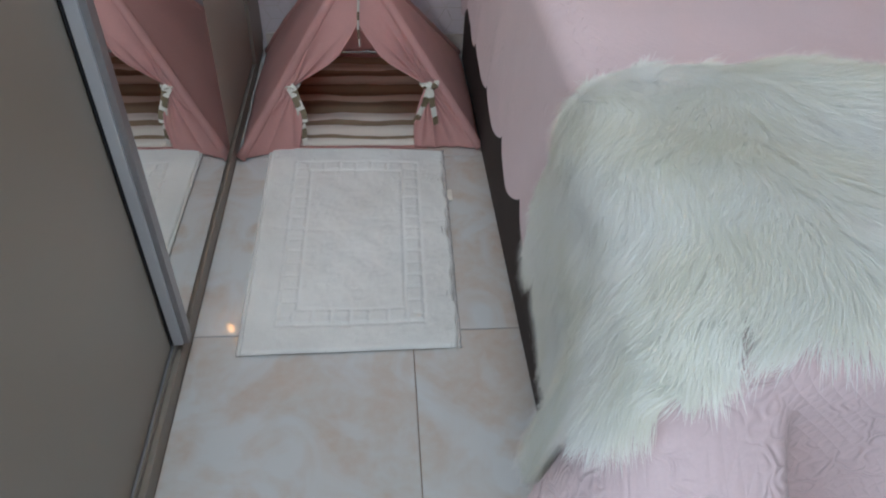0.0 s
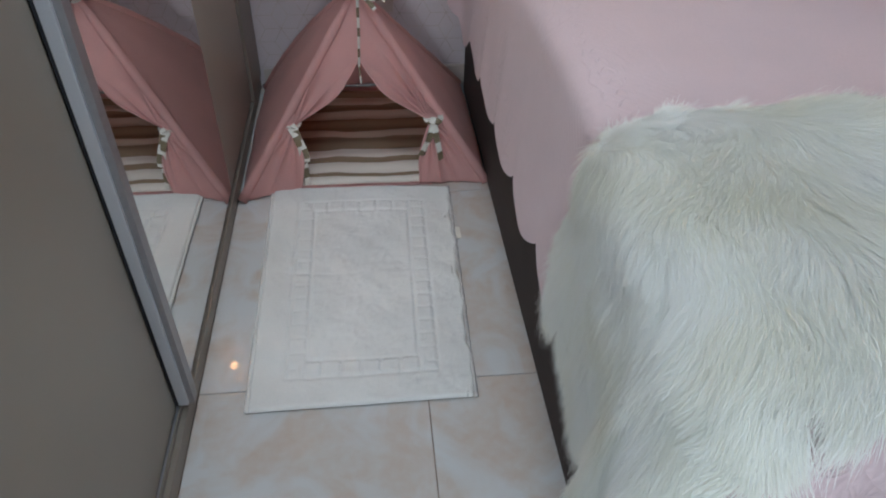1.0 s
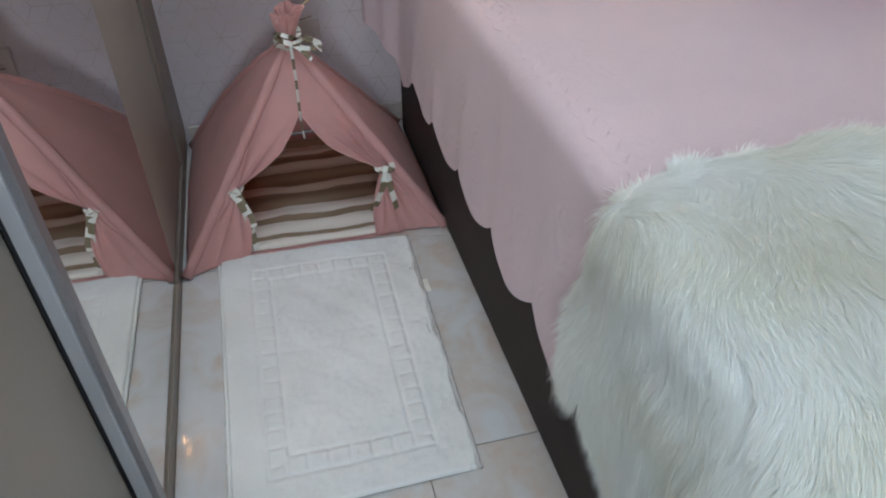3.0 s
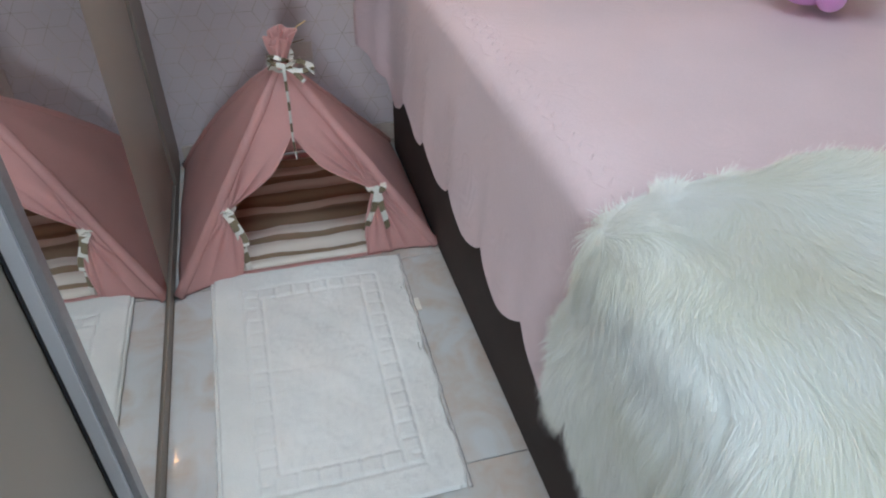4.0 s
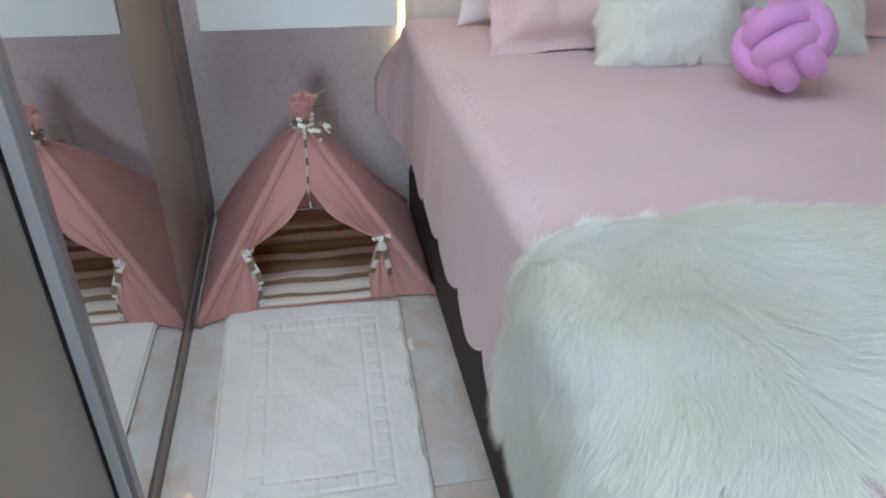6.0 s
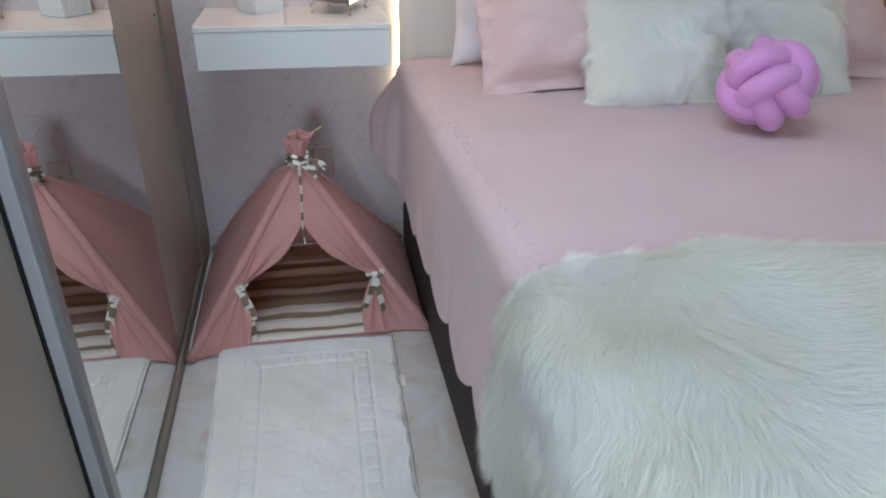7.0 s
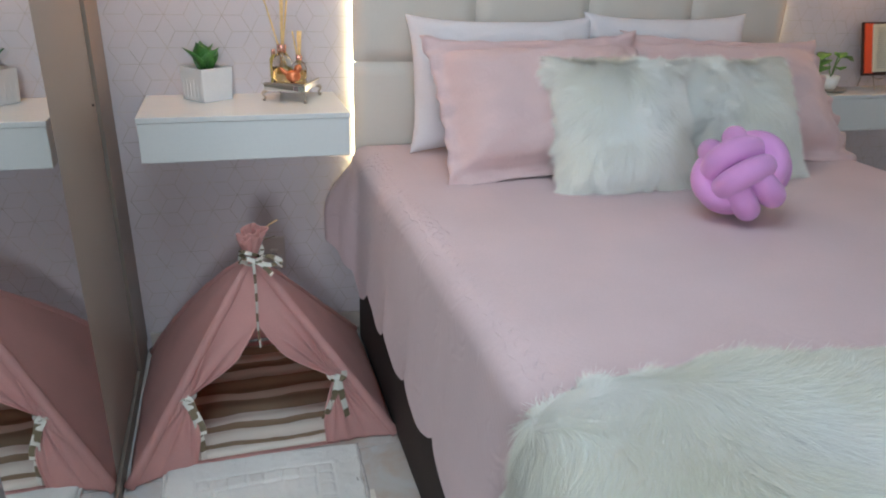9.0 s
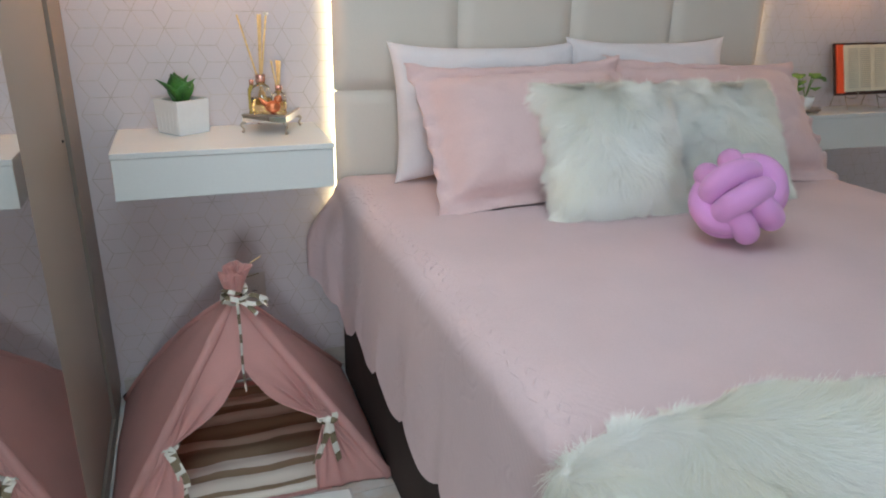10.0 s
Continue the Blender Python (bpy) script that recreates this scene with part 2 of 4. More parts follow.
M_LILAC = mat("lilac_jersey", (0.66, 0.30, 0.62), 0.8, var=0.05, scale=6, bump=0.0004, bscale=500, sheen=0.25)
M_BOOKCOVER = mat("dark_leather", (0.05, 0.018, 0.012), 0.5, var=0.2, scale=20, bump=0.0006)
M_BOOKRED = mat("red_flap", (0.85, 0.09, 0.02), 0.5, var=0.08, scale=12)
M_PAGE = mat("paper_page", (0.72, 0.66, 0.50), 0.8, var=0.06, scale=14)
M_PRINT = mat("grey_print", (0.52, 0.48, 0.38), 0.8)
M_OUTLET = mat("outlet_plastic", (0.60, 0.53, 0.49), 0.35, var=0.04)
M_LED = emit("led_strip", (1.0, 0.74, 0.36), LED_E)
M_BULB = emit("warm_bulb", (1.0, 0.45, 0.15), LENS_E)
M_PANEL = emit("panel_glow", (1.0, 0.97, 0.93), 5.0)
M_SKYPANE = glass("window_glass", (1, 1, 1), 0.0)

# ---- mesh helpers ----


def link_mesh(name, verts, faces, material, parent=None, label="", smooth=True, extra=()):
    me = bpy.data.meshes.new(name)
    me.from_pydata([tuple(v) for v in verts], [], [tuple(f) for f in faces])
    me.materials.append(material)
    for m in extra:
        me.materials.append(m)
    if smooth:
        me.polygons.foreach_set("use_smooth", [True] * len(me.polygons))
    ob = new(name, me)
    if parent:
        ob.parent = parent
    if label:
        tagged(ob, label)
    return ob


def part(name, bm, material, parent=None, label="", smooth=False):
    me = bpy.data.meshes.new(name)
    bm.to_mesh(me)
    bm.free()
    me.materials.append(material)
    if smooth:
        me.polygons.foreach_set("use_smooth", [True] * len(me.polygons))
    ob = new(name, me)
    if parent:
        ob.parent = parent
    if label:
        tagged(ob, label)
    return ob


def box_bm(x0, x1, y0, y1, z0, z1, bevel=0.0, segs=2):
    bm = bmesh.new()
    bmesh.ops.create_cube(bm, size=1)
    for v in bm.verts:
        v.co = Vector((x0 + (v.co.x + 0.5) * (x1 - x0), y0 + (v.co.y + 0.5) * (y1 - y0), z0 + (v.co.z + 0.5) * (z1 - z0)))
    if bevel:
        bmesh.ops.bevel(bm, geom=list(bm.edges), offset=bevel, segments=segs, profile=0.5, affect="EDGES")
    return bm


def box(name, x0, x1, y0, y1, z0, z1, material, parent=None, label="", bevel=0.0, segs=2):
    return part(name, box_bm(x0, x1, y0, y1, z0, z1, bevel, segs), material, parent, label, smooth=bevel > 0 and segs > 2)


def thing(name, label, category, group="", at=(0, 0, 0)):
    ob = new(name)
    ob.location = at
    ob.empty_display_size = 0.05
    return tagged(ob, label, category, group)


def grid_faces(nu, nv, closed_u=False, base=0):
    f = []
    for i in range(nu if closed_u else nu - 1):
        for j in range(nv - 1):
            a, b = i, (i + 1) % nu
            f.append((base + a * nv + j, base + b * nv + j, base + b * nv + j + 1, base + a * nv + j + 1))
    return f


def lathe(name, profile, material, parent=None, label="", n=24, at=(0, 0, 0)):
    """profile: (radius, z) from the bottom to the top."""
    v = []
    for i in range(n):
        a = 2 * math.pi * i / n
        for r, z in profile:
            v.append((at[0] + r * math.cos(a), at[1] + r * math.sin(a), at[2] + z))
    return link_mesh(name, v, grid_faces(n, len(profile), True), material, parent, label)


def tube(name, pts, radius, material, parent=None, label="", n=8, closed=False):
    """A round rod along points; radius may be a number or one for each point."""
    P = np.array(pts, float)
    m = len(P)
    rad = np.broadcast_to(np.array(radius, float), (m,))
    T = np.roll(P, -1, 0) - np.roll(P, 1, 0) if closed else np.gradient(P, axis=0)
    T /= np.linalg.norm(T, axis=1)[:, None] + 1e-12
    up = np.array([0.0, 0, 1]) if abs(T[0][2]) < 0.9 else np.array([1.0, 0, 0])
    v = []
    u = np.cross(T[0], up)
    for k in range(m):
        u = u - T[k] * np.dot(u, T[k])
        u /= np.linalg.norm(u) + 1e-12
        w = np.cross(T[k], u)
        for i in range(n):
            a = 2 * math.pi * i / n
            v.append(P[k] + rad[k] * (math.cos(a) * u + math.sin(a) * w))
    f = []
    for k in range(m if closed else m - 1):
        for i in range(n):
            a, b = k * n, ((k + 1) % m) * n
            f.append((a + i, a + (i + 1) % n, b + (i + 1) % n, b + i))
    if not closed:
        f.append(tuple(range(n))[::-1])
        f.append(tuple((m - 1) * n + i for i in range(n)))
    return link_mesh(name, v, f, material, parent, label)


def spline(pts, n=24):
    """Points along a smooth line through the given ones."""
    P = np.array(pts, float)
    P = np.vstack([2 * P[0] - P[1], P, 2 * P[-1] - P[-2]])
    out = []
    k = len(P) - 3
    for i in range(n):
        s = min(i / (n - 1) * k, k - 1e-9)
        j, t = int(s), s - int(s)
        a, b, c, d = P[j:j + 4]
        out.append(0.5 * (2 * b + (c - a) * t + (2 * a - 5 * b + 4 * c - d) * t * t + (3 * b - a - 3 * c + d) * t ** 3))
    return np.array(out)


def fur(name, verts, faces, count, length, width, comb, material, parent, seed=1, lift=0.45, clump=700, gather=0.4, flat_side=False, stray=0.5):
    """Strands rooted on a surface: narrow tapered blades that bend with the comb direction and gather into locks."""
    rs = np.random.RandomState(seed)
    V = np.array(verts, float)
    F = np.array([(f[0], f[1], f[2]) for f in faces] + [(f[0], f[2], f[3]) for f in faces if len(f) == 4])
    A, B, C = V[F[:, 0]], V[F[:, 1]], V[F[:, 2]]
    N = np.cross(B - A, C - A)
    ar = np.linalg.norm(N, axis=1)
    N = N / (ar[:, None] + 1e-12)
    k = rs.choice(len(F), count, p=ar / ar.sum())
    r1, r2 = np.sqrt(rs.rand(count)), rs.rand(count)
    P = (1 - r1)[:, None] * A[k] + (r1 * (1 - r2))[:, None] * B[k] + (r1 * r2)[:, None] * C[k]
    Nn = N[k]

    def field(q, s, f):
        w = np.random.RandomState(s).randn(5, 3) * f
        ph = np.random.RandomState(s + 9).rand(5) * 6.28
        return sum(np.sin(q @ w[i] + ph[i]) for i in range(5)) / 2.0

    D = comb(P, Nn)
    D = D + stray * np.stack([field(P, seed + 3, 14), field(P, seed + 5, 14), 0.3 * field(P, seed + 7, 14)], 1)
    D = D + 0.26 * np.stack([field(P, seed + 15, 48), field(P, seed + 17, 48), field(P, seed + 19, 48)], 1)
    D = D - Nn * np.sum(D * Nn, 1)[:, None]
    D /= np.linalg.norm(D, axis=1)[:, None] + 1e-9
    ci = rs.choice(count, clump, replace=False)
    best = np.full(count, 1e9)
    own = np.zeros(count, int)
    for c0 in range(0, clump, 64):
        cc = ci[c0:c0 + 64]
        d2 = ((P[:, None, :] - P[cc][None]) ** 2).sum(2)
        j = d2.argmin(1)
        dm = d2[np.arange(count), j]
        up = dm < best
        best[up], own[up] = dm[up], cc[j[up]]
    ln = length * (0.55 + 0.6 * rs.rand(count)) * (1 + 0.2 * field(P, seed + 11, 20))
    lf = lift * (0.6 + 0.8 * rs.rand(count)) * (1 + 0.35 * field(P, seed + 13, 22))
    steep = np.clip(0.75 + 0.5 * Nn[:, 2], 0.75, 1.0)
    lf = lf * steep if flat_side else lf
    tipc = P[own] + (D[own] * 0.9 + Nn[own] * lift) * length
    levels = []
    side = np.cross(D, Nn) + 0.22 * rs.randn(count, 3)
    side /= np.linalg.norm(side, axis=1)[:, None]
    jit = 0.16 * rs.randn(count, 3)
    for s, wd in ((0.0, 1.0), (0.4, 0.95), (0.75, 0.65), (1.0, 0.0)):
        q = P + (Nn * (lf * (s - 0.45 * s * s))[:, None] + D * (s * s * 0.55 + s * 0.45) + jit * s * s) * ln[:, None]
        q = q + (tipc - q) * (gather * s * s)
        q[:, 2] -= 0.10 * length * s * s
        h = side * (width * wd * 0.5)
        levels.append((q - h, q + h) if wd else (q,))
    VV = np.stack([levels[0][0], levels[0][1], levels[1][0], levels[1][1], levels[2][0], levels[2][1], levels[3][0]], 1).reshape(-1, 3)
    b = (np.arange(count) * 7)[:, None]
    loops = np.concatenate([b + np.array([0, 1, 3, 2]), b + np.array([2, 3, 5, 4]), b + np.array([4, 5, 6])], 1).reshape(-1)
    starts = (np.arange(count)[:, None] * 11 + np.array([0, 4, 8])).reshape(-1)
    me = bpy.data.meshes.new(name)
    me.vertices.add(len(VV))
    me.vertices.foreach_set("co", VV.reshape(-1).astype(np.float32))
    me.loops.add(len(loops))
    me.loops.foreach_set("vertex_index", loops.astype(np.int32))
    me.polygons.add(len(starts))
    me.polygons.foreach_set("loop_start", starts.astype(np.int32))
    me.polygons.foreach_set("use_smooth", np.ones(len(starts), bool))
    me.update(calc_edges=True)
    me.validate()
    me.materials.append(material)
    ob = new(name, me)
    ob.parent = parent
    return tagged(ob, kind="stuff")


def ribbon(name, pts, width, parent, label="", n=26, twist=0.0, start=0.0, seg=0.020):
    """A flat woven band along points, chequered cream and olive along its length."""
    P = spline(pts, n)
    T = np.gradient(P, axis=0)
    T /= np.linalg.norm(T, axis=1)[:, None]
    v, f = [], []
    for i in range(n):
        a = start + twist * i / n
        ref = np.array([math.cos(a), math.sin(a), 0.15])
        s = ref - T[i] * np.dot(ref, T[i])
        s /= np.linalg.norm(s) + 1e-9
        nn = np.cross(T[i], s) * 0.0008
        for o, q in ((-1, -1), (1, -1), (1, 1), (-1, 1)):
            v.append(P[i] + s * width * 0.5 * o + nn * q)
    for i in range(n - 1):
        for c in range(4):
            f.append((i * 4 + c, i * 4 + (c + 1) % 4, i * 4 + 4 + (c + 1) % 4, i * 4 + 4 + c))
    along = np.concatenate([[0.0], np.cumsum(np.linalg.norm(np.diff(P, axis=0), axis=1))])
    ob = link_mesh(name, v, f, M_RIB_W, parent, label, smooth=False, extra=(M_RIB_O,))
    for k, p in enumerate(ob.data.polygons):
        p.material_index = int(along[k // 4] / seg) % 2
    return ob

# ---- the room ----


def structure(ob, label, category):
    return tagged(ob, label, category, kind="structure")


FLOOR_X0 = 0.386
structure(box("floor", ROOM_X0, ROOM_X1, ROOM_Y0, 0.0, -0.12, -0.004, M_GROUT), "floor of large polished beige porcelain tiles", "floor")
structure(box("wall_north", ROOM_X0, ROOM_X1, 0.0, 0.14, -0.12, ROOM_Z, M_WALLPAPER), "wall with pale geometric cube wallpaper behind the bed", "wall")
structure(box("wall_east", ROOM_X1, ROOM_X1 + 0.14, ROOM_Y0 - 0.14, 0.14, -0.12, ROOM_Z, M_WALL), "plain white painted side wall", "wall")
structure(box("ceiling", ROOM_X0 - 0.14, ROOM_X1 + 0.14, ROOM_Y0 - 0.14, 0.14, ROOM_Z, ROOM_Z + 0.12, M_CEIL), "plain white painted ceiling", "ceiling")
WY0, WY1, WZ0, WZ1 = -3.85, -2.45, 0.25, 2.05
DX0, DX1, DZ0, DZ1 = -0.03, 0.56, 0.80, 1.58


def pierced(name, boxes, label):
    bm = bmesh.new()
    for q in boxes:
        b = box_bm(*q)
        tmp = bpy.data.meshes.new("tmp")
        b.to_mesh(tmp)
        b.free()
        bm.from_mesh(tmp)
        bpy.data.meshes.remove(tmp)
    return structure(part(name, bm, M_WALL), label, "wall")


WXA, WXB = ROOM_X0 - 0.14, ROOM_X0
pierced("wall_west", [(WXA, WXB, a, b, c, d) for a, b, c, d in ((ROOM_Y0, WY0, -0.12, ROOM_Z), (WY1, 0.14, -0.12, ROOM_Z), (WY0, WY1, -0.12, WZ0), (WY0, WY1, WZ1, ROOM_Z))],
        "plain white painted wall with the window")
SYA, SYB = ROOM_Y0 - 0.14, ROOM_Y0
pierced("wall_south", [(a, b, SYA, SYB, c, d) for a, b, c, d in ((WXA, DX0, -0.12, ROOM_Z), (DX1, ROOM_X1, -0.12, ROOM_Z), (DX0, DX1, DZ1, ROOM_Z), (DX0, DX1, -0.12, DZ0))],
        "plain white painted end wall with the assumed window")
# unseen window, added only to hold the assumed light in the end wall
gd = structure(thing("assumed_window", "", ""), "unseen white framed window assumed in the end wall", "window")
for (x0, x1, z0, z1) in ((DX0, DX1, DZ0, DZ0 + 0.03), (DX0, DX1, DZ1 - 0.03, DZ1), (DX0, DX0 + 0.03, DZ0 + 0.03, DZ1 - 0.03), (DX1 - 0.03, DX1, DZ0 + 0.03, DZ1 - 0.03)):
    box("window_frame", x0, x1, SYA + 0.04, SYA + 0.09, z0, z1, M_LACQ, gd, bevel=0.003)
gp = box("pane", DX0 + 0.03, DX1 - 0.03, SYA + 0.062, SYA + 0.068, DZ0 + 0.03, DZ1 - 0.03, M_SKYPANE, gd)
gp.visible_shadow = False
win = structure(thing("window_1", "", ""), "white framed window with clear glass", "window")
for (y0, y1, z0, z1) in ((WY0, WY1, WZ0, WZ0 + 0.04), (WY0, WY1, WZ1 - 0.04, WZ1), (WY0, WY0 + 0.04, WZ0 + 0.04, WZ1 - 0.04), (WY1 - 0.04, WY1, WZ0 + 0.04, WZ1 - 0.04)):
    box("window_frame", ROOM_X0 - 0.10, ROOM_X0 - 0.05, y0, y1, z0, z1, M_LACQ, win, bevel=0.003)
pane = box("pane", ROOM_X0 - 0.078, ROOM_X0 - 0.072, WY0 + 0.04, WY1 - 0.04, WZ0 + 0.04, WZ1 - 0.04, M_SKYPANE, win)
pane.visible_shadow = False
structure(box("baseboard", FLOOR_X0 + 0.016, ROOM_X1, -0.012, -0.0005, 0.0, 0.065, M_SKIRT, bevel=0.002), "low beige tile skirting along the papered wall", "baseboard")


def wallpaper_print(x0, x1, z0, z1, a=0.0535, w=0.0017):
    """Fine lines of a tumbling-block pattern, standing just off the paper."""
    h = a * math.sqrt(3) / 2
    v, f = [], []

    def seg(p, q):
        d = Vector((q[0] - p[0], q[1] - p[1]))
        n = Vector((-d.y, d.x)).normalized() * (w / 2)
        k = len(v)
        for s in ((p[0] + n.x, p[1] + n.y), (q[0] + n.x, q[1] + n.y), (q[0] - n.x, q[1] - n.y), (p[0] - n.x, p[1] - n.y)):
            v.append((s[0], -0.0012, s[1]))
        f.append((k, k + 1, k + 2, k + 3))

    rows, cols = int((z1 - z0) / h) + 1, int((x1 - x0) / a) + 1
    for j in range(rows):
        for i in range(-rows, cols):
            p = (x0 + i * a + j * a / 2, z0 + j * h)
            if not (x0 <= p[0] <= x1 - a):
                continue
            for di, dj in ((1, 0), (0, 1), (-1, 1)):
                c0, c1 = (i - j) % 3, (i + di - j - dj) % 3
                if 0 in (c0, c1):
                    q = (x0 + (i + di) * a + (j + dj) * a / 2, z0 + (j + dj) * h)
                    if x0 <= q[0] <= x1 and q[1] <= z1:
                        seg(p, q)
    return link_mesh("printed_lines", v, f, M_GOLD_LINE, bpy.data.objects["wall_north"], smooth=False)


tagged(wallpaper_print(0.40, ROOM_X1 - 0.01, 0.070, 2.4), "thin golden printed lines", kind="stuff")

# ---- wardrobe ----
wd = thing("wardrobe", "beige sliding-door wardrobe with mirror and aluminium trim", "wardrobe")
box("body", ROOM_X0 + 0.004, 0.330, -2.38, -0.004, 0.062, 2.42, M_STILE, wd)
box("plinth", ROOM_X0 + 0.004, FLOOR_X0, -2.38, -0.006, -0.003, 0.042, M_STILE, wd, bevel=0.002)
box("bottom_track", 0.3575, 0.3710, -2.38, -0.21, 0.0425, 0.0500, M_TRACK, wd, "dull metal sliding track")
box("track_lip", 0.3714, 0.3750, -2.38, -0.21, 0.0425, 0.0560, M_STILE, wd, bevel=0.001)
box("side_stile", 0.331, 0.390, -0.205, -0.004, 0.0425, 2.42, M_STILE, wd, "plain taupe end panel", bevel=0.002)
# black filler drawn for the dark gap between door and end panel
box("dark_gap_strip", 0.340, 0.372, -0.219, -0.206, 0.058, 2.40, M_DARK, wd)
mdoor = box("mirror_door", 0.3625, 0.3715, -1.4400, -0.220, 0.058, 2.38, M_BEIGE, wd, "sliding door half mirror, half beige", bevel=0.002)
box("mirror", 0.3722, 0.3830, -1.3965, -0.735, 0.066, 2.36, M_MIRROR, mdoor, "clear wall-high mirror glass")
box("mirror_seal", 0.3722, 0.3838, -1.4002, -1.3970, 0.064, 2.36, M_DARK, mdoor)
box("beige_panel", 0.3722, 0.3826, -0.7335, -0.226, 0.066, 2.36, M_BEIGE, mdoor, bevel=0.001)
box("handle_profile", 0.3722, 0.4010, -1.4400, -1.4160, 0.054, 2.39, M_TRACK, mdoor, "grey edge handle profile", bevel=0.0012)
box("handle_return", 0.3716, 0.3905, -1.4480, -1.4402, 0.058, 2.385, M_ALU, mdoor, "bright aluminium face of the handle", bevel=0.001)
box("handle_lip", 0.3722, 0.3960, -1.4155, -1.4005, 0.058, 2.39, M_TRACK, mdoor, "stepped grey profile edge", bevel=0.002)
# black strip stands in for the shaded gap between the two doors
box("edge_gap_strip", 0.3668, 0.3712, -1.4470, -1.4405, 0.058, 2.38, M_DARK, mdoor)
fdoor = box("beige_door", 0.3400, 0.3662, -2.36, -1.4495, 0.052, 2.38, M_BEIGE, wd, "matt beige sliding door", bevel=0.0015)
lathe("screw_cap", [(0.0, 0.004), (0.003, 0.0035), (0.0035, 0.0)], M_DARK, mdoor, n=10).matrix_local = Matrix.Translation((0.3828, -0.275, 0.886)) @ pose(0, 0, 0, 0, 90, 0)

# ---- bed ----
BX0, BX1, BY0, BY1, BZ = 1.100, 2.660, -0.075, -2.030, 0.700
bed = thing("bed", "double bed with dark brown suede box base", "bed")
box("base", BX0, BX1 - 0.005, BY1 + 0.01, BY0 - 0.005, 0.0, 0.40, M_SUEDE, bed, "dark brown suede box base", bevel=0.012, segs=3)
box("mattress", BX0 + 0.008, BX1 - 0.012, BY1 + 0.02, BY0 - 0.005, 0.402, 0.688, M_WHITEC, bed, bevel=0.035, segs=4)


def hem_z(y):
    """Height of the scalloped hem along the side of the bed."""
    s = abs(math.sin(math.pi * (y + 0.448) / 0.2265))
    return 0.298 + 0.052 * (1 - s) ** 1.3


R_EDGE = 0.05
XL, XR, YF, RC = 1.083, 2.685, -2.045, 0.07     # outer faces of the hanging sides
HEAD_Y = -0.085


def perimeter(p):
    """A point at distance p along the bed's outline from the head, its outward normal and its plain distance to the foot corner."""
    l1 = (HEAD_Y - YF) - RC
    arc = RC * math.pi / 2
    l2 = (XR - XL) - 2 * RC
    if p < l1:
        return (XL, HEAD_Y - p), (-1.0, 0.0)
    p -= l1
    if p < arc:
        a = p / RC
        return (XL + RC - RC * math.cos(a), YF + RC - RC * math.sin(a)), (-math.cos(a), -math.sin(a))
    p -= arc
    if p < l2:
        return (XL + RC + p, YF), (0.0, -1.0)
    p -= l2
    if p < arc:
        a = p / RC
        return (XR - RC + RC * math.sin(a), YF + RC - RC * math.cos(a)), (math.sin(a), -math.cos(a))
    p -= arc
    return (XR, YF + RC + p), (1.0, 0.0)


L1 = (HEAD_Y - YF) - RC
ARC = RC * math.pi / 2
L2 = (XR - XL) - 2 * RC
PER = 2 * L1 + 2 * ARC + L2


FLAT = 0.10
ARC_E = R_EDGE * math.pi / 2


def swell(p):
    """How far the cloth stands out: towards the foot corner, and at the head; and the height of its hem."""
    y = perimeter(p)[0][1]
    q = p if p < PER / 2 else PER - p
    fc = q - (L1 + ARC * 0.8)
    foot = math.exp(-(fc / (0.17 if fc < 0 else 0.05)) ** 2)
    hd_ = math.exp(-((q - 0.02) / 0.085) ** 2)
    zh = hem_z(y if p < L1 else HEAD_Y - p) + 0.10 * hd_ - 0.045 * foot - 0.045 * math.exp(-((q - 0.17) / 0.08) ** 2)
    return q, foot, hd_, zh


def fall(p):
    """Length of the cloth from just inside the top edge down to the hem."""
    return FLAT + ARC_E + (BZ - R_EDGE - swell(p)[3])


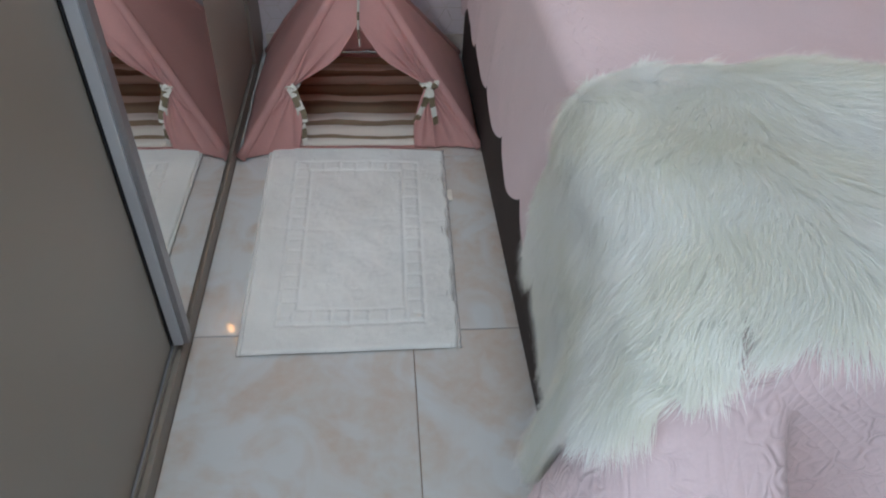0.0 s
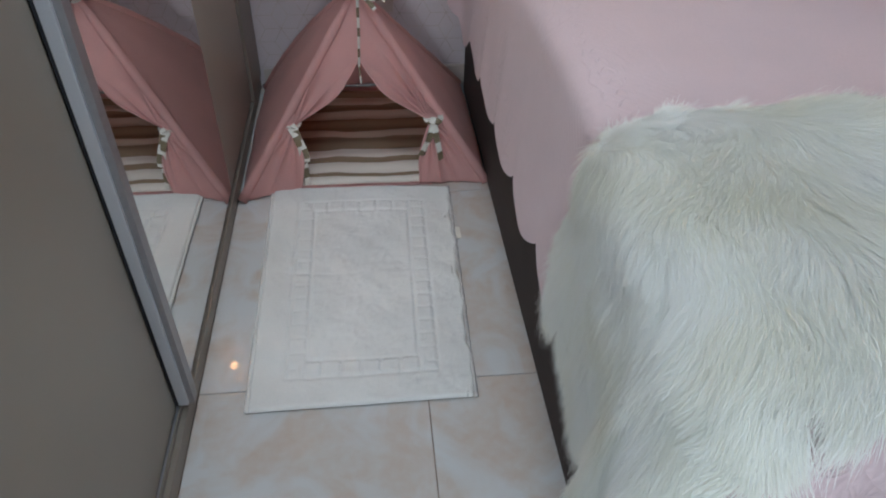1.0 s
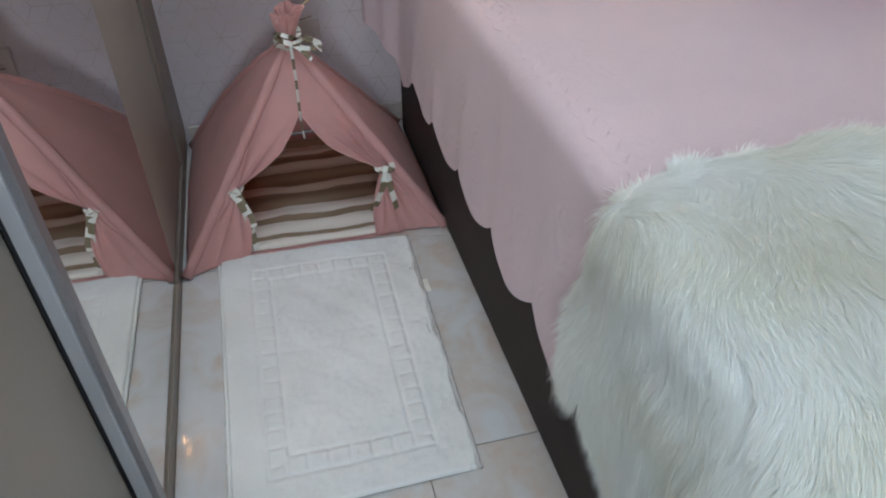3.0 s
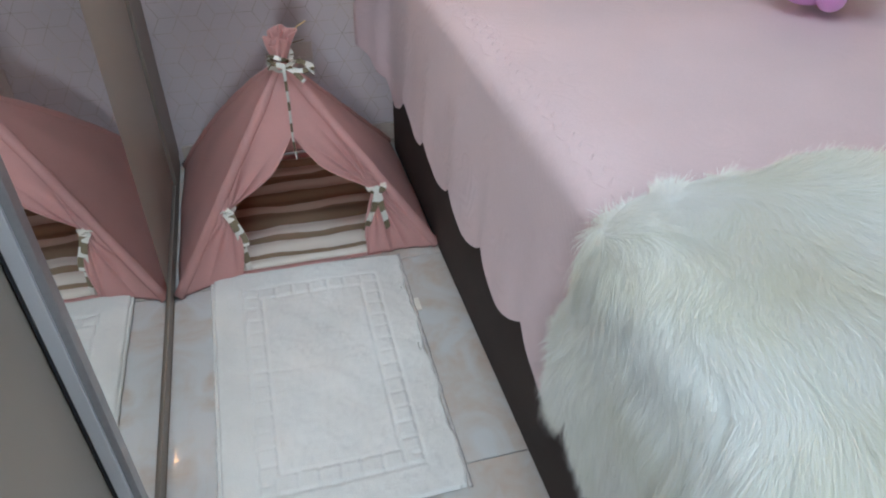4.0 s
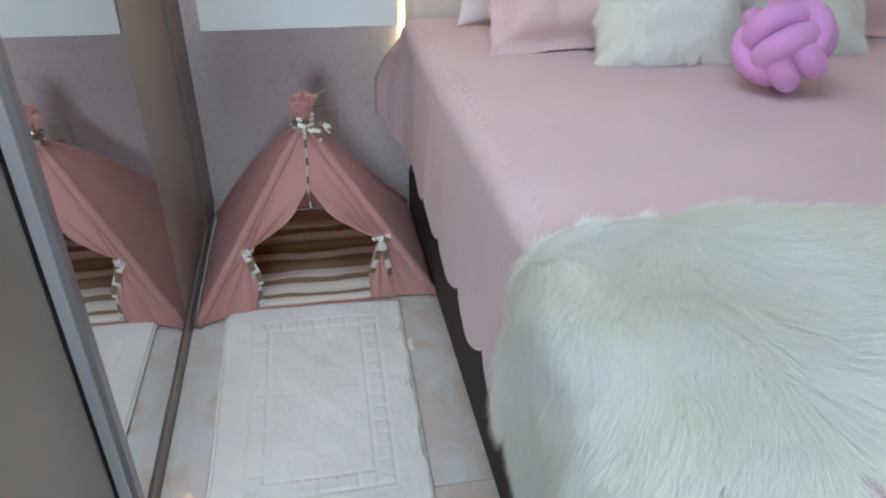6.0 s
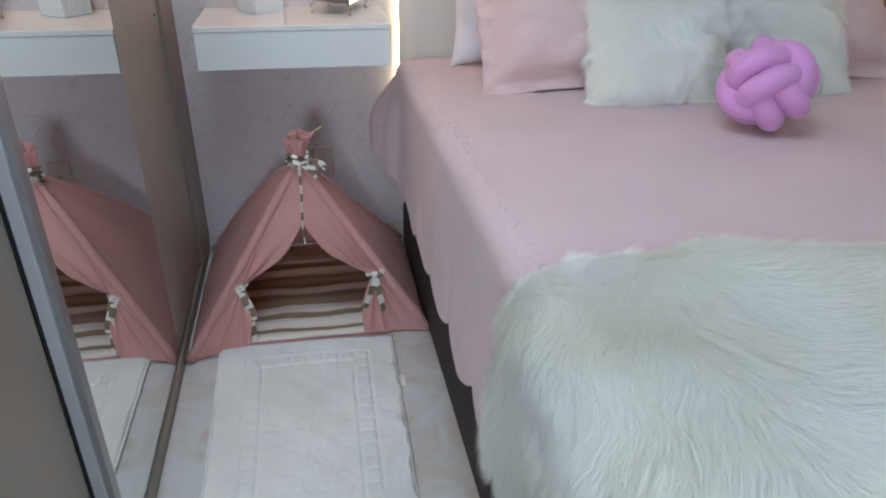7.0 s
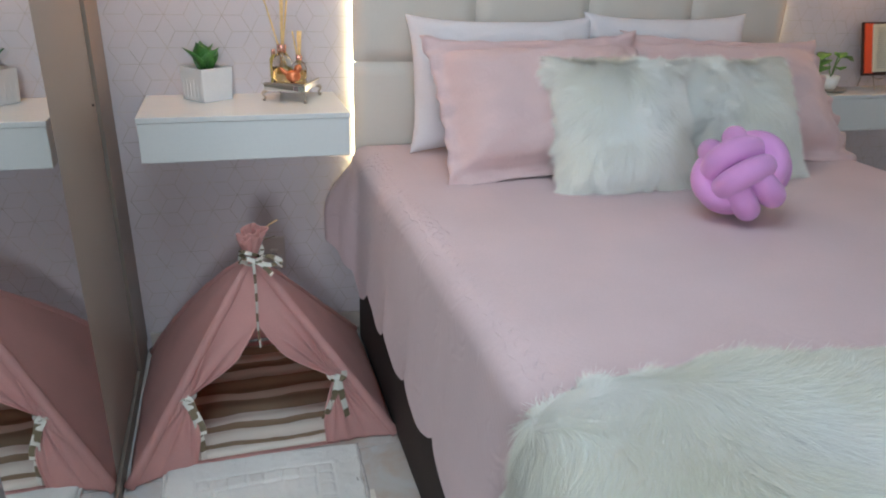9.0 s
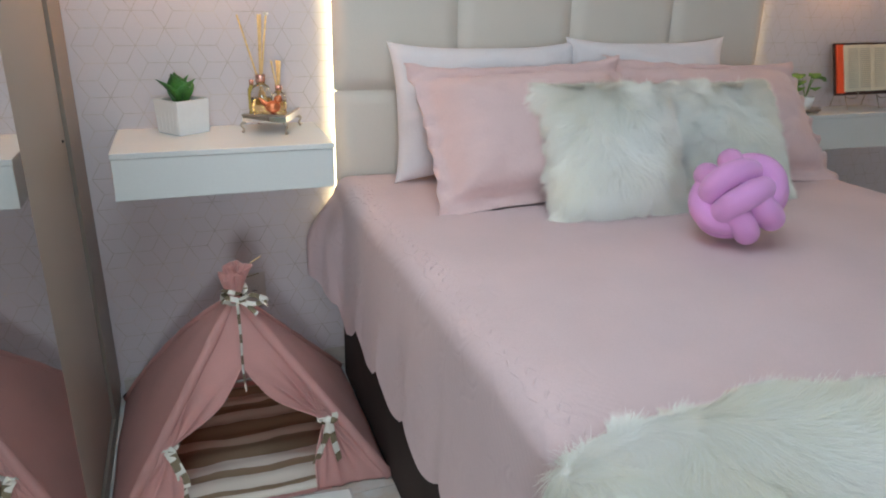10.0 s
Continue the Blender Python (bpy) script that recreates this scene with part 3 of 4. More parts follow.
def drape(p, d, out=0.0, s=None):
    """A point of the hanging cloth: p along the outline, d from 0 (on the top, inside the edge) to 1 (the hem), or s in metres; out lifts it off."""
    (x, y), (nx, ny) = perimeter(p)
    q, foot, hd_, zh = swell(p)
    total = FLAT + ARC_E + (BZ - R_EDGE - zh)
    s = d * total if s is None else s
    lump = 0.0022 * math.sin(x * 9 + y * 4) * math.sin(y * 7 + 1)
    if s < FLAT:
        o, z = -(R_EDGE + FLAT - s), BZ + out + lump
    elif s < FLAT + ARC_E:
        a = (s - FLAT) / R_EDGE
        o, z = -R_EDGE + (R_EDGE + out) * math.sin(a), BZ - R_EDGE + (R_EDGE + out) * math.cos(a) + lump
    else:
        t = (s - FLAT - ARC_E) / (total - FLAT - ARC_E)
        fold = 0.0035 * math.sin(q * 23 + 0.6) + 0.0015 * math.sin(q * 53 + 2.0)
        o = out + 0.020 * t + t * fold
        # the corner hangs out as an ear that breaks off in a sharp fold along the foot
        k = min(1.0, max(0.0, (q - (L1 + ARC + 0.005 + 0.070 * t)) / 0.030))
        ear = 1 - k * k * (3 - 2 * k)
        body = math.exp(-(min(0.0, q - (L1 + ARC)) / 0.17) ** 2)
        tt = min(1.0, 4 * t)
        o += body * ear * (0.035 * tt + 0.14 * t ** 1.1 + 0.016 * t * math.sin((q - L1) * 40))
        beyond = max(0.0, q - (L1 + ARC + 0.12))
        o += (1 - ear) * tt * (0.030 * math.exp(-((beyond - 0.13) / 0.06) ** 2) - 0.006) + 0.02 * t * math.exp(-((q - (L1 - 0.10)) / 0.03) ** 2)
        o += hd_ * (0.085 + 0.012 * math.sin(q * 70)) * math.sin(min(t * 1.55, 1.0) * math.pi / 2) * (1 - 0.25 * t)
        z = BZ - R_EDGE - t * (BZ - R_EDGE - zh) + lump * max(0.0, 1 - t * 7)
    return (x + nx * o, min(y + ny * o, HEAD_Y + 0.02), z)


spread = thing("bedspread", "dusty pink quilted bedspread with scalloped hem draped over the bed", "bedspread")
NP, ND = 560, 44
sv, sf = [], []
dd = [i / (ND - 1) for i in range(ND)]
for i in range(NP + 1):
    for d in dd:
        sv.append(drape(PER * i / NP, d))
sf += [tuple(reversed(f)) for f in grid_faces(NP + 1, ND)]
cut = int(NP * (L1 - 0.16) / PER) * (ND - 1)
cut2 = int(NP * (PER - L1) / PER) * (ND - 1)
link_mesh("side_skirt", sv, sf[:cut], M_PINKSKIRT, spread, "hanging side with embossed scrolls")
link_mesh("foot_skirt", sv, sf[cut:cut2], M_PINKFOOT, spread, "hanging foot end with embossed scrolls")
link_mesh("side_skirt", sv, sf[cut2:], M_PINKSKIRT, spread, "hanging side with embossed scrolls")
xi0, xi1, yi0, yi1 = XL + R_EDGE + 0.0985, XR - R_EDGE - 0.0985, HEAD_Y, YF + R_EDGE + 0.0985
tv, nx_, ny_ = [], 90, 110
for i in range(nx_):
    for j in range(ny_):
        x, y = xi0 + (xi1 - xi0) * i / (nx_ - 1), yi1 + (yi0 - yi1) * j / (ny_ - 1)
        tv.append((x, y, BZ - 0.0004 + 0.0022 * math.sin(x * 9 + y * 4) * math.sin(y * 7 + 1)))
link_mesh("top_cloth", tv, grid_faces(nx_, ny_), M_PINKQ, spread)

# embossed scroll border along the edge of the top
for ph_, amp, off, rad in ((0.0, 0.011, 0.004, 0.0030), (math.pi, 0.011, 0.004, 0.0030), (0.6, 0.003, 0.026, 0.0024), (2.1, 0.003, -0.020, 0.0026)):
    edge_pts = []
    for k in range(330):
        y = HEAD_Y - 0.10 - k * 0.0046
        x = XL + R_EDGE + off + amp * math.sin(k * 0.42 + ph_) + 0.003 * math.sin(k * 0.13 + ph_)
        z = BZ - 0.0021 if x > XL + R_EDGE else BZ - R_EDGE + math.sqrt(R_EDGE ** 2 - (XL + R_EDGE - x) ** 2) - 0.0021
        edge_pts.append((x, y, z + 0.0022 * math.sin(x * 9 + y * 4) * math.sin(y * 7 + 1) + 0.0006 * math.sin(k * 0.84)))
    tube("scroll_border", edge_pts, rad, M_PINKQ, spread, n=6)

# ---- fur throw over the foot of the bed ----
throw = thing("fur_throw", "long-haired white faux fur throw across the foot of the bed", "throw")
fv = []
N_SIDE, N_TOP, NY = 34, 80, 48
top_w = XR - 0.06 - (XL + R_EDGE)
for i in range(N_SIDE + N_TOP):
    for j in range(NY):
        e = j / (NY - 1)
        side = max(0.0, 1 - i / (N_SIDE - 1))
        reach = 0.470 - 0.105 * max(0.0, side - 0.18) / 0.82
        back = 0.032 * min(1.0, max(0.0, 1 - (i - N_SIDE) / 36)) * (1 - e)
        y = -1.540 + back - (reach + 0.008) * e + 0.012 * math.sin(i * 0.17) + 0.006 * math.sin(i * 0.53 + 1)
        puff = (0.006 + 0.018 * min(1.0, 6 * e, 6 * (1 - e) + 0.3) ** 0.5) * (1 - 0.65 * min(1.0, side * 1.6))
        p = min(HEAD_Y - y, L1 + ARC * 0.9)
        if i < N_SIDE:
            low = 0.345 - 0.085 * e + 0.012 * math.sin(e * 9)     # height of its lower edge
            s = min(fall(p) * 0.96, FLAT + ARC_E + BZ - R_EDGE - low) * side + FLAT * (1 - side)
            x, yy, z = drape(p, 0, puff, s)
        else:
            x = XL + R_EDGE + top_w * (i - N_SIDE + 1) / N_TOP
            yy = y
            z = BZ + puff + 0.0022 * math.sin(x * 9 + y * 4) * math.sin(y * 7 + 1)
            if y < YF + R_EDGE:
                z -= R_EDGE - math.sqrt(max(0.0, R_EDGE ** 2 - (YF + R_EDGE - y) ** 2))
        z += 0.007 * math.sin(x * 11 + y * 3) * math.sin(y * 13) * (1 - side)
        fv.append((x, yy, z))
ff = [tuple(reversed(f)) for f in grid_faces(N_SIDE + N_TOP, NY)]
fv = np.array(fv)
link_mesh("backing", fv, ff, M_FURBASE, throw)


def comb_throw(P, N):
    """On the top the pile lies towards the far side of the bed; along the edge it turns and runs to the foot and down."""
    top = np.clip((N[:, 2] - 0.15) / 0.7, 0, 1)
    k = np.clip((P[:, 0] - XL - 0.05) / 0.34, 0, 1)
    k = k * k * (3 - 2 * k)
    ang = np.radians(-118 + 90 * k)
    back = np.clip((P[:, 1] + 1.63) / 0.12, 0, 1)
    d = np.zeros_like(P)
    d[:, 0] = top * np.cos(ang) - 0.25 * (1 - top)
    d[:, 1] = top * (np.sin(ang) + 1.1 * back) + (1 - top) * (0.9 * back - 0.75)
    d[:, 2] = -1.1 * (1 - top)
    return d


near_faces = [f for f in ff if fv[f[0]][0] < 2.15]
fur("fur", fv, near_faces, 300000, 0.052, 0.00080, comb_throw, M_FUR, throw, seed=4, lift=0.30, clump=2400, gather=0.38, flat_side=True, stray=0.34)
far_faces = [f for f in ff if fv[f[0]][0] >= 2.15]
fur("fur", fv, far_faces, 30000, 0.052, 0.0024, comb_throw, M_FUR, throw, seed=9, lift=0.30, clump=500, gather=0.38, flat_side=True, stray=0.34)

# ---- headboard with light strips ----
head = thing("headboard", "cream upholstered headboard of square padded panels", "headboard")
HX0, HX1, HYF = 1.100, 2.700, -0.060
box("backing_board", HX0 + 0.015, HX1 - 0.015, -0.034, -0.022, 0.30, 1.66, M_HEAD, head)
zs = [0.30, 0.62, 0.957, 1.30, 1.64]
cols = 4


def padded(name, x0, x1, z0, z1, parent):
    n = 17
    v = []
    for i in range(n):
        for j in range(n):
            u, w = 2 * i / (n - 1) - 1, 2 * j / (n - 1) - 1
            k = ((1 - abs(u) ** 10) * (1 - abs(w) ** 10))
            v.append((x0 + (x1 - x0) * (u + 1) / 2, -0.036 - 0.022 * k ** 0.35 - 0.004 * (1 - u * u) * (1 - w * w), z0 + (z1 - z0) * (w + 1) / 2))
    return link_mesh(name, v, grid_faces(n, n), M_HEAD, parent)


for c in range(cols):
    for r in range(len(zs) - 1):
        w = (HX1 - HX0) / cols
        padded("panel", HX0 + c * w + 0.0012, HX0 + (c + 1) * w - 0.0012, zs[r] + 0.0012, zs[r + 1] - 0.0012, head)
for x0, x1 in ((HX0, HX0 + 0.012), (HX1 - 0.012, HX1)):
    strip = tagged(box("light_strip", x0 - 0.001, x1, -0.0195, -0.0175, 0.45, 1.62, M_LED), "warm white glowing strip hidden behind the headboard edge", "light strip", "headboard light strips")

# ---- floating bedside shelves ----


def bedside(x0, x1, z0, z1, label, depth):
    sh = thing("floating_shelf", label, "shelf", "bedside shelves")
    box("drawer_box", x0, x1, -depth + 0.003, -0.004, z0, z1 - 0.0154, M_LACQ, sh, bevel=0.002)
    box("top_board", x0 - 0.002, x1 + 0.002, -depth, -0.002, z1 - 0.015, z1, M_LACQ, sh, bevel=0.002)
    return sh


bedside(0.487, 1.040, 0.738, 0.860, "white lacquered floating bedside shelf on the papered wall", 0.33)
bedside(2.745, 3.36, 0.700, 0.838, "white lacquered floating bedside shelf holding book and plant", 0.175)

# ---- wall lamps over the shelves ----


def sconce(x):
    s = thing("wall_lamp", "small white up and down wall lamp over the shelf", "wall lamp", "bedside wall lamps")
    box("back_plate", x - 0.03, x + 0.03, -0.012, -0.0015, 1.44, 1.56, M_LACQ, s, bevel=0.003)
    box("housing", x - 0.014, x + 0.014, -0.070, -0.013, 1.461, 1.519, M_LACQ, s, bevel=0.003)
    for zl in (1.440, 1.520):
        lathe("lens", [(0.0, 0.0), (0.015, 0.0), (0.017, 0.003), (0.017, 0.017), (0.015, 0.020), (0.0, 0.020)], M_BULB, s, "warm glowing lens", n=16, at=(x, -0.044, zl))


sconce(0.715)
sconce(3.10)
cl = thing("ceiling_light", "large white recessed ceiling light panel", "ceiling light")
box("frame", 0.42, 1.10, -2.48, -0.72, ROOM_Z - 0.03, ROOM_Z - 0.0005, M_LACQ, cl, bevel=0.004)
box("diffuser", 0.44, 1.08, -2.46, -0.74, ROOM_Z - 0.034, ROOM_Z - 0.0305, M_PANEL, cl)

# ---- outlet ----
ol = thing("wall_outlet", "cream plastic wall outlet plate low on the papered wall", "outlet")
box("plate", 0.790, 0.862, -0.0085, -0.0015, 0.262, 0.380, M_OUTLET, ol, bevel=0.003)
box("socket", 0.812, 0.840, -0.0125, -0.0088, 0.306, 0.336, M_OUTLET, ol, bevel=0.003)
for dx in (-0.006, 0.0, 0.006):
    box("pin_hole", 0.826 + dx - 0.0015, 0.826 + dx + 0.0015, -0.0135, -0.0128, 0.319, 0.323, M_DARK, ol)

# ---- rug ----


def build_rug():
    rug = thing("rug", "white cotton rug with raised square border pattern on tiles", "rug")
    cx = np.array([(0.484, -0.652), (0.980, -0.676), (0.960, -1.432), (0.492, -1.436)])   # corners: far, far, near, near
    nu, nv = 150, 220
    v = []
    for i in range(nu):
        for j in range(nv):
            u, w = i / (nu - 1), j / (nv - 1)
            a = cx[0] * (1 - u) + cx[1] * u
            b = cx[3] * (1 - u) + cx[2] * u
            p = a * (1 - w) + b * w
            p = p + np.array([0.0030 * math.sin(w * 23) + 0.002 * math.sin(w * 61) if u > 0.97 else 0.0, 0.0])
            X, Y = u * 0.49, w * 0.78
            ex, ey = min(X, 0.49 - X), min(Y, 0.78 - Y)
            e = min(ex, ey)
            z = 0.0125
            band = 0.075 < e < 0.118
            for c in (0.075, 0.118):
                z -= 0.0038 * math.exp(-((e - c) / 0.0036) ** 2)
            if band:
                along = Y if ex < ey else X
                k = (along % 0.044) / 0.044
                z -= 0.0034 * math.exp(-((k - 0.5) * 0.044 / 0.0034) ** 2)
                z += 0.0022
            z += 0.0008 * math.sin(X * 61) * math.sin(Y * 53) + 0.0016 * noise.noise((X * 22, Y * 22, 0.0)) + 0.0012 * noise.noise((X * 70, Y * 70, 3.0))
            z -= 0.0018 * math.exp(-((Y - 0.36 - 0.02 * math.sin(X * 9)) / 0.006) ** 2) * (0.5 + 0.5 * math.sin(X * 14))
            z += 0.004 * noise.noise((X * 5, Y * 5, 9.0))
            if e < 0.006:
                z *= 0.35 + 0.65 * math.sqrt(max(0.0, 1 - (1 - e / 0.006) ** 2))
            v.append((p[0], p[1], max(z, 0.0015)))
    link_mesh("woven_top", v, [tuple(reversed(f)) for f in grid_faces(nu, nv)], M_RUG, rug)
    # bound and slightly frayed long edges
    rs = random.Random(5)
    for c0, c1, sgn in ((cx[1], cx[2], 1), (cx[0], cx[3], -1)):
        pts = [(c0[0] + (c1[0] - c0[0]) * k / 60 + sgn * (0.0015 + 0.002 * rs.random()), c0[1] + (c1[1] - c0[1]) * k / 60, 0.005) for k in range(61)]
        tube("edge_binding", pts, [0.0028 + 0.0022 * rs.random() for _ in pts], M_FRINGE if sgn > 0 else M_RUG, rug, n=6)
    # loose threads along the worn long edge
    tv_ = [(cx[1][0] - 0.002, cx[1][1], 0.008), (cx[1][0] + 0.003, cx[1][1], 0.004), (cx[2][0] + 0.003, cx[2][1], 0.004), (cx[2][0] - 0.002, cx[2][1], 0.008)]
    fur("fringe", tv_, [(0, 3, 2, 1)], 1600, 0.008, 0.0011, lambda P, N: np.tile([1.0, 0.0, -0.2], (len(P), 1)), M_FRINGE, rug, seed=8, lift=0.25, clump=260, gather=0.5)
    # a small care label at the edge
    box("care_label", 0.978, 0.994, -0.912, -0.865, 0.004, 0.0055, M_RIB_W, rug, "small cream care label")
    return rug


build_rug()

# ---- play tent ----
AP = np.array((0.744, -0.445, 0.500))
FL, FR = np.array((0.399, -0.706, 0.006)), np.array((1.098, -0.655, 0.006))
BL, BR = np.array((0.404, -0.030, 0.006)), np.array((1.092, -0.028, 0.006))
tent = thing("play_tent", "small dusty pink canvas play tent with tied-back flaps", "play tent")


BOW = np.array((-0.006, 0.022, 0.022))      # the slim pole by the wardrobe bends outwards


def cloth_panel(name, a, b, c, sag, folds, label=""):
    """A three-cornered panel from the top a to the ground corners b and c, hanging slack between them."""
    n, m = 30, 26
    nrm = np.cross(b - a, c - a)
    nrm /= np.linalg.norm(nrm)
    v = []
    for i in range(n):
        for j in range(m):
            t, s = 0.04 + 0.96 * i / (n - 1), j / (m - 1)
            p = a + t * ((b - a) * (1 - s) + (c - a) * s)
            k = sag * t * 4 * s * (1 - s) * (1.15 - t) * 3 + folds * t * math.sin(s * 15 + 2 * t) * (1 - t * 0.5) * math.sin(s * math.pi)
            w = (1 - s) if b is BL else s if c is BL else 0.0
            v.append(p + nrm * k + BOW * (4 * t * (1 - t) * w))
    ob = link_mesh(name, v, grid_faces(n, m), M_TENT, tent, label)
    so = ob.modifiers.new("cloth", "SOLIDIFY")
    so.thickness, so.offset = 0.002, 0
    return ob


cloth_panel("side_panel", AP, BL, FL, 0.013, 0.003)
cloth_panel("side_panel", AP, FR, BR, 0.013, 0.003)
cloth_panel("back_panel", AP, BR, BL, 0.008, 0.003)
for c, thick in ((FL, 0.0085), (FR, 0.0085), (BL, 0.0045), (BR, 0.0045)):
    pts = [AP + (c - AP) * (k / 20) + (BOW * 4 * (k / 20) * (1 - k / 20) if c is BL else 0) for k in range(21)]
    rad = [0.006 + thick * min(1, k / 3) + 0.0008 * math.sin(k * 1.9) for k in range(21)]
    tube("pole_sleeve", pts, rad, M_TENT, tent, "canvas sleeve over a thin pole", n=10)


def flap(side):
    """side -1: the flap on the wardrobe's side; 1: on the bed's side."""
    foot = FL if side < 0 else FR
    tie = np.array((0.556, -0.600, 0.182)) if side < 0 else np.array((0.936, -0.600, 0.186))
    hem_in = np.array((0.560, -0.655, 0.004)) if side < 0 else np.array((0.905, -0.648, 0.004))
    pleats, deep = (8.0, 0.010) if side < 0 else (13.0, 0.014)
    split = np.array((0.744, -0.535, 0.342))
    inner_a = spline([AP + (0, -0.012, -0.012), (AP + split) / 2 + (0, -0.006, 0), split], 14)
    mid = split * 0.5 + tie * 0.5 + np.array((side * -0.016, -0.004, -0.020))
    inner_b = spline([split, split * 0.8 + tie * 0.2 + np.array((-side * 0.004, -0.003, -0.020)), mid, tie], 40)
    belly = tie * 0.5 + hem_in * 0.5 + np.array((-side * 0.016, -0.012, 0.0))
    inner_c = spline([tie, belly, hem_in], 26)
    inner = np.vstack([inner_a, inner_b[1:], inner_c[1:]])
    n, m = len(inner), 90
    v = []
    for i in range(n):
        z = inner[i][2]
        t = (AP[2] - z) / (AP[2] - foot[2])
        outer = AP + (foot - AP) * min(1, t)
        outer = outer + np.array((0, -0.003, 0))
        gather = math.exp(-((z - 0.184) / 0.05) ** 2)
        low = max(0.0, min(1.0, (0.17 - z) / 0.17))
        up = max(0.0, min(1.0, (z - 0.19) / 0.1)) * max(0.0, min(1.0, (0.5 - z) / 0.12))
        for j in range(m):
            s = j / (m - 1)
            p = outer * (1 - s) + inner[i] * s
            bell = math.sin(math.pi * s)
            # pleats fan out from the tie, upwards to the top and downwards to the hem
            dx, dz = (p[0] - tie[0]) * side, p[2] - tie[2]
            r = math.hypot(dx, dz)
            phi = math.atan2(dz, -dx)
            ridge = 1 - 2 * abs(math.sin(phi * pleats + 0.5)) ** 0.8
            near = min(1.0, r / 0.06) * math.exp(-(r / 0.17) ** 2)
            f = deep * ridge * near * (1.0 if dz > 0 else 0.8) + 0.004 * low * math.sin(s * 9 + 0.8)
            p = p + np.array((0, -1.0, 0.15)) * (f * bell ** 0.5 + 0.012 * gather * bell - 0.008 * up * bell)
            v.append(p)
    ob = link_mesh("front_flap", v, grid_faces(n, m), M_TENT, tent, "front flap tied back with a ribbon")
    so = ob.modifiers.new("cloth", "SOLIDIFY")
    so.thickness, so.offset = 0.0025, 0
    # rolled hem along the free edge
    tube("flap_hem", inner[10:] + np.array((0, -0.001, 0)), 0.0032, M_TENT, tent, n=6)


flap(-1)
flap(1)

# gathered ruffle over the tie
NA, NZ = 120, 12
for size, seed_ in ((1.0, 0.0), (0.55, 2.0)):
    rv = []
    for i in range(NA):
        a = 2 * math.pi * i / NA
        for j in range(NZ):
            t = j / (NZ - 1)
            r = 0.015 + size * (0.017 * t ** 0.7 + 0.010 * t * math.sin(a * 6 + 1.8 * t + seed_) + 0.005 * t * math.sin(a * 11 + 2 + seed_)) - 0.006 * (1 - size) * 2
            z = AP[2] + 0.006 + 0.078 * t + 0.010 * t * math.sin(a + 0.6) + 0.006 * t * math.sin(a * 4 + 1 + seed_) - 0.014 * t ** 3 * size
            rv.append((AP[0] + 0.004 * t + r * math.cos(a), AP[1] + r * math.sin(a) * 0.9, z))
    ruf = link_mesh("top_ruffle", rv, grid_faces(NA, NZ, True), M_TENT, tent, "gathered canvas ruffle at the top")
    so = ruf.modifiers.new("cloth", "SOLIDIFY")
    so.thickness, so.offset = 0.002, 0
box("floor_cloth", 0.52, 0.94, -0.653, -0.035, 0.0004, 0.0026, M_TENT, tent)
tube("pole_end", [BL + np.array((-0.002, 0.004, 0.004)), BL + np.array((0.010, -0.010, 0.020))], 0.009, M_DARK, tent, "dark rubber pole end", n=10)
tube("pole_tip", [(0.74, -0.42, 0.53), (0.79, -0.41, 0.535), (0.812, -0.405, 0.538)], 0.0016, M_RIB_O, tent, n=6)
tube("pole_tip", [(0.76, -0.42, 0.55), (0.80, -0.40, 0.572), (0.822, -0.39, 0.580)], 0.0016, M_REED, tent, n=6)

# ribbons
ax, ay, az = AP
for k in range(3):
    zz = az + 0.018 - 0.013 * k
    ring = [(ax + 0.030 * math.cos(a), ay + 0.028 * math.sin(a), zz + 0.006 * math.sin(a * 2 + k)) for a in np.linspace(0, 2 * math.pi, 16)]
    ribbon("tie_ribbon", ring, 0.011, tent, "chequered cream and olive ribbon", n=34, start=k)
bow_front = [
    [(ax + 0.01, ay - 0.034, az + 0.002), (ax + 0.040, ay - 0.046, az + 0.016), (ax + 0.075, ay - 0.040, az - 0.004), (ax + 0.045, ay - 0.046, az - 0.010), (ax + 0.01, ay - 0.036, az)],
    [(ax + 0.008, ay - 0.036, az), (ax + 0.030, ay - 0.048, az - 0.012), (ax + 0.050, ay - 0.054, az - 0.036)],
    [(ax + 0.008, ay - 0.036, az), (ax - 0.018, ay - 0.046, az + 0.014), (ax - 0.030, ay - 0.036, az + 0.002), (ax - 0.010, ay - 0.036, az - 0.002)],
    [(ax + 0.004, ay - 0.038, az - 0.002), (ax + 0.004, ay - 0.068, az - 0.08), (ax + 0.001, ay - 0.110, az - 0.165), (ax + 0.004, ay - 0.122, az - 0.215)],
    [(ax + 0.012, ay - 0.036, az + 0.002), (ax + 0.045, ay - 0.040, az + 0.012), (ax + 0.078, ay - 0.048, az - 0.020)],
]
for k, q in enumerate(bow_front):
    ribbon("tie_ribbon", q, 0.010 if k == 3 else 0.013, tent, n=40, start=0.3 * k, twist=0.4, seg=0.026)


def side_tie(x, y, z, s, tails):
    ring = [(x + 0.020 * math.cos(a), y - 0.004 + 0.020 * math.sin(a), z + 0.004 * math.sin(a)) for a in np.linspace(0, 2 * math.pi, 14)]
    ribbon("tie_ribbon", ring, 0.018, tent, n=40, seg=0.026)
    for k, q in enumerate(tails):
        ribbon("tie_ribbon", [(x + a, y - 0.022 - b, z + c) for a, b, c in q], 0.0175, tent, n=40, start=0.2 * k, twist=0.3, seg=0.030)


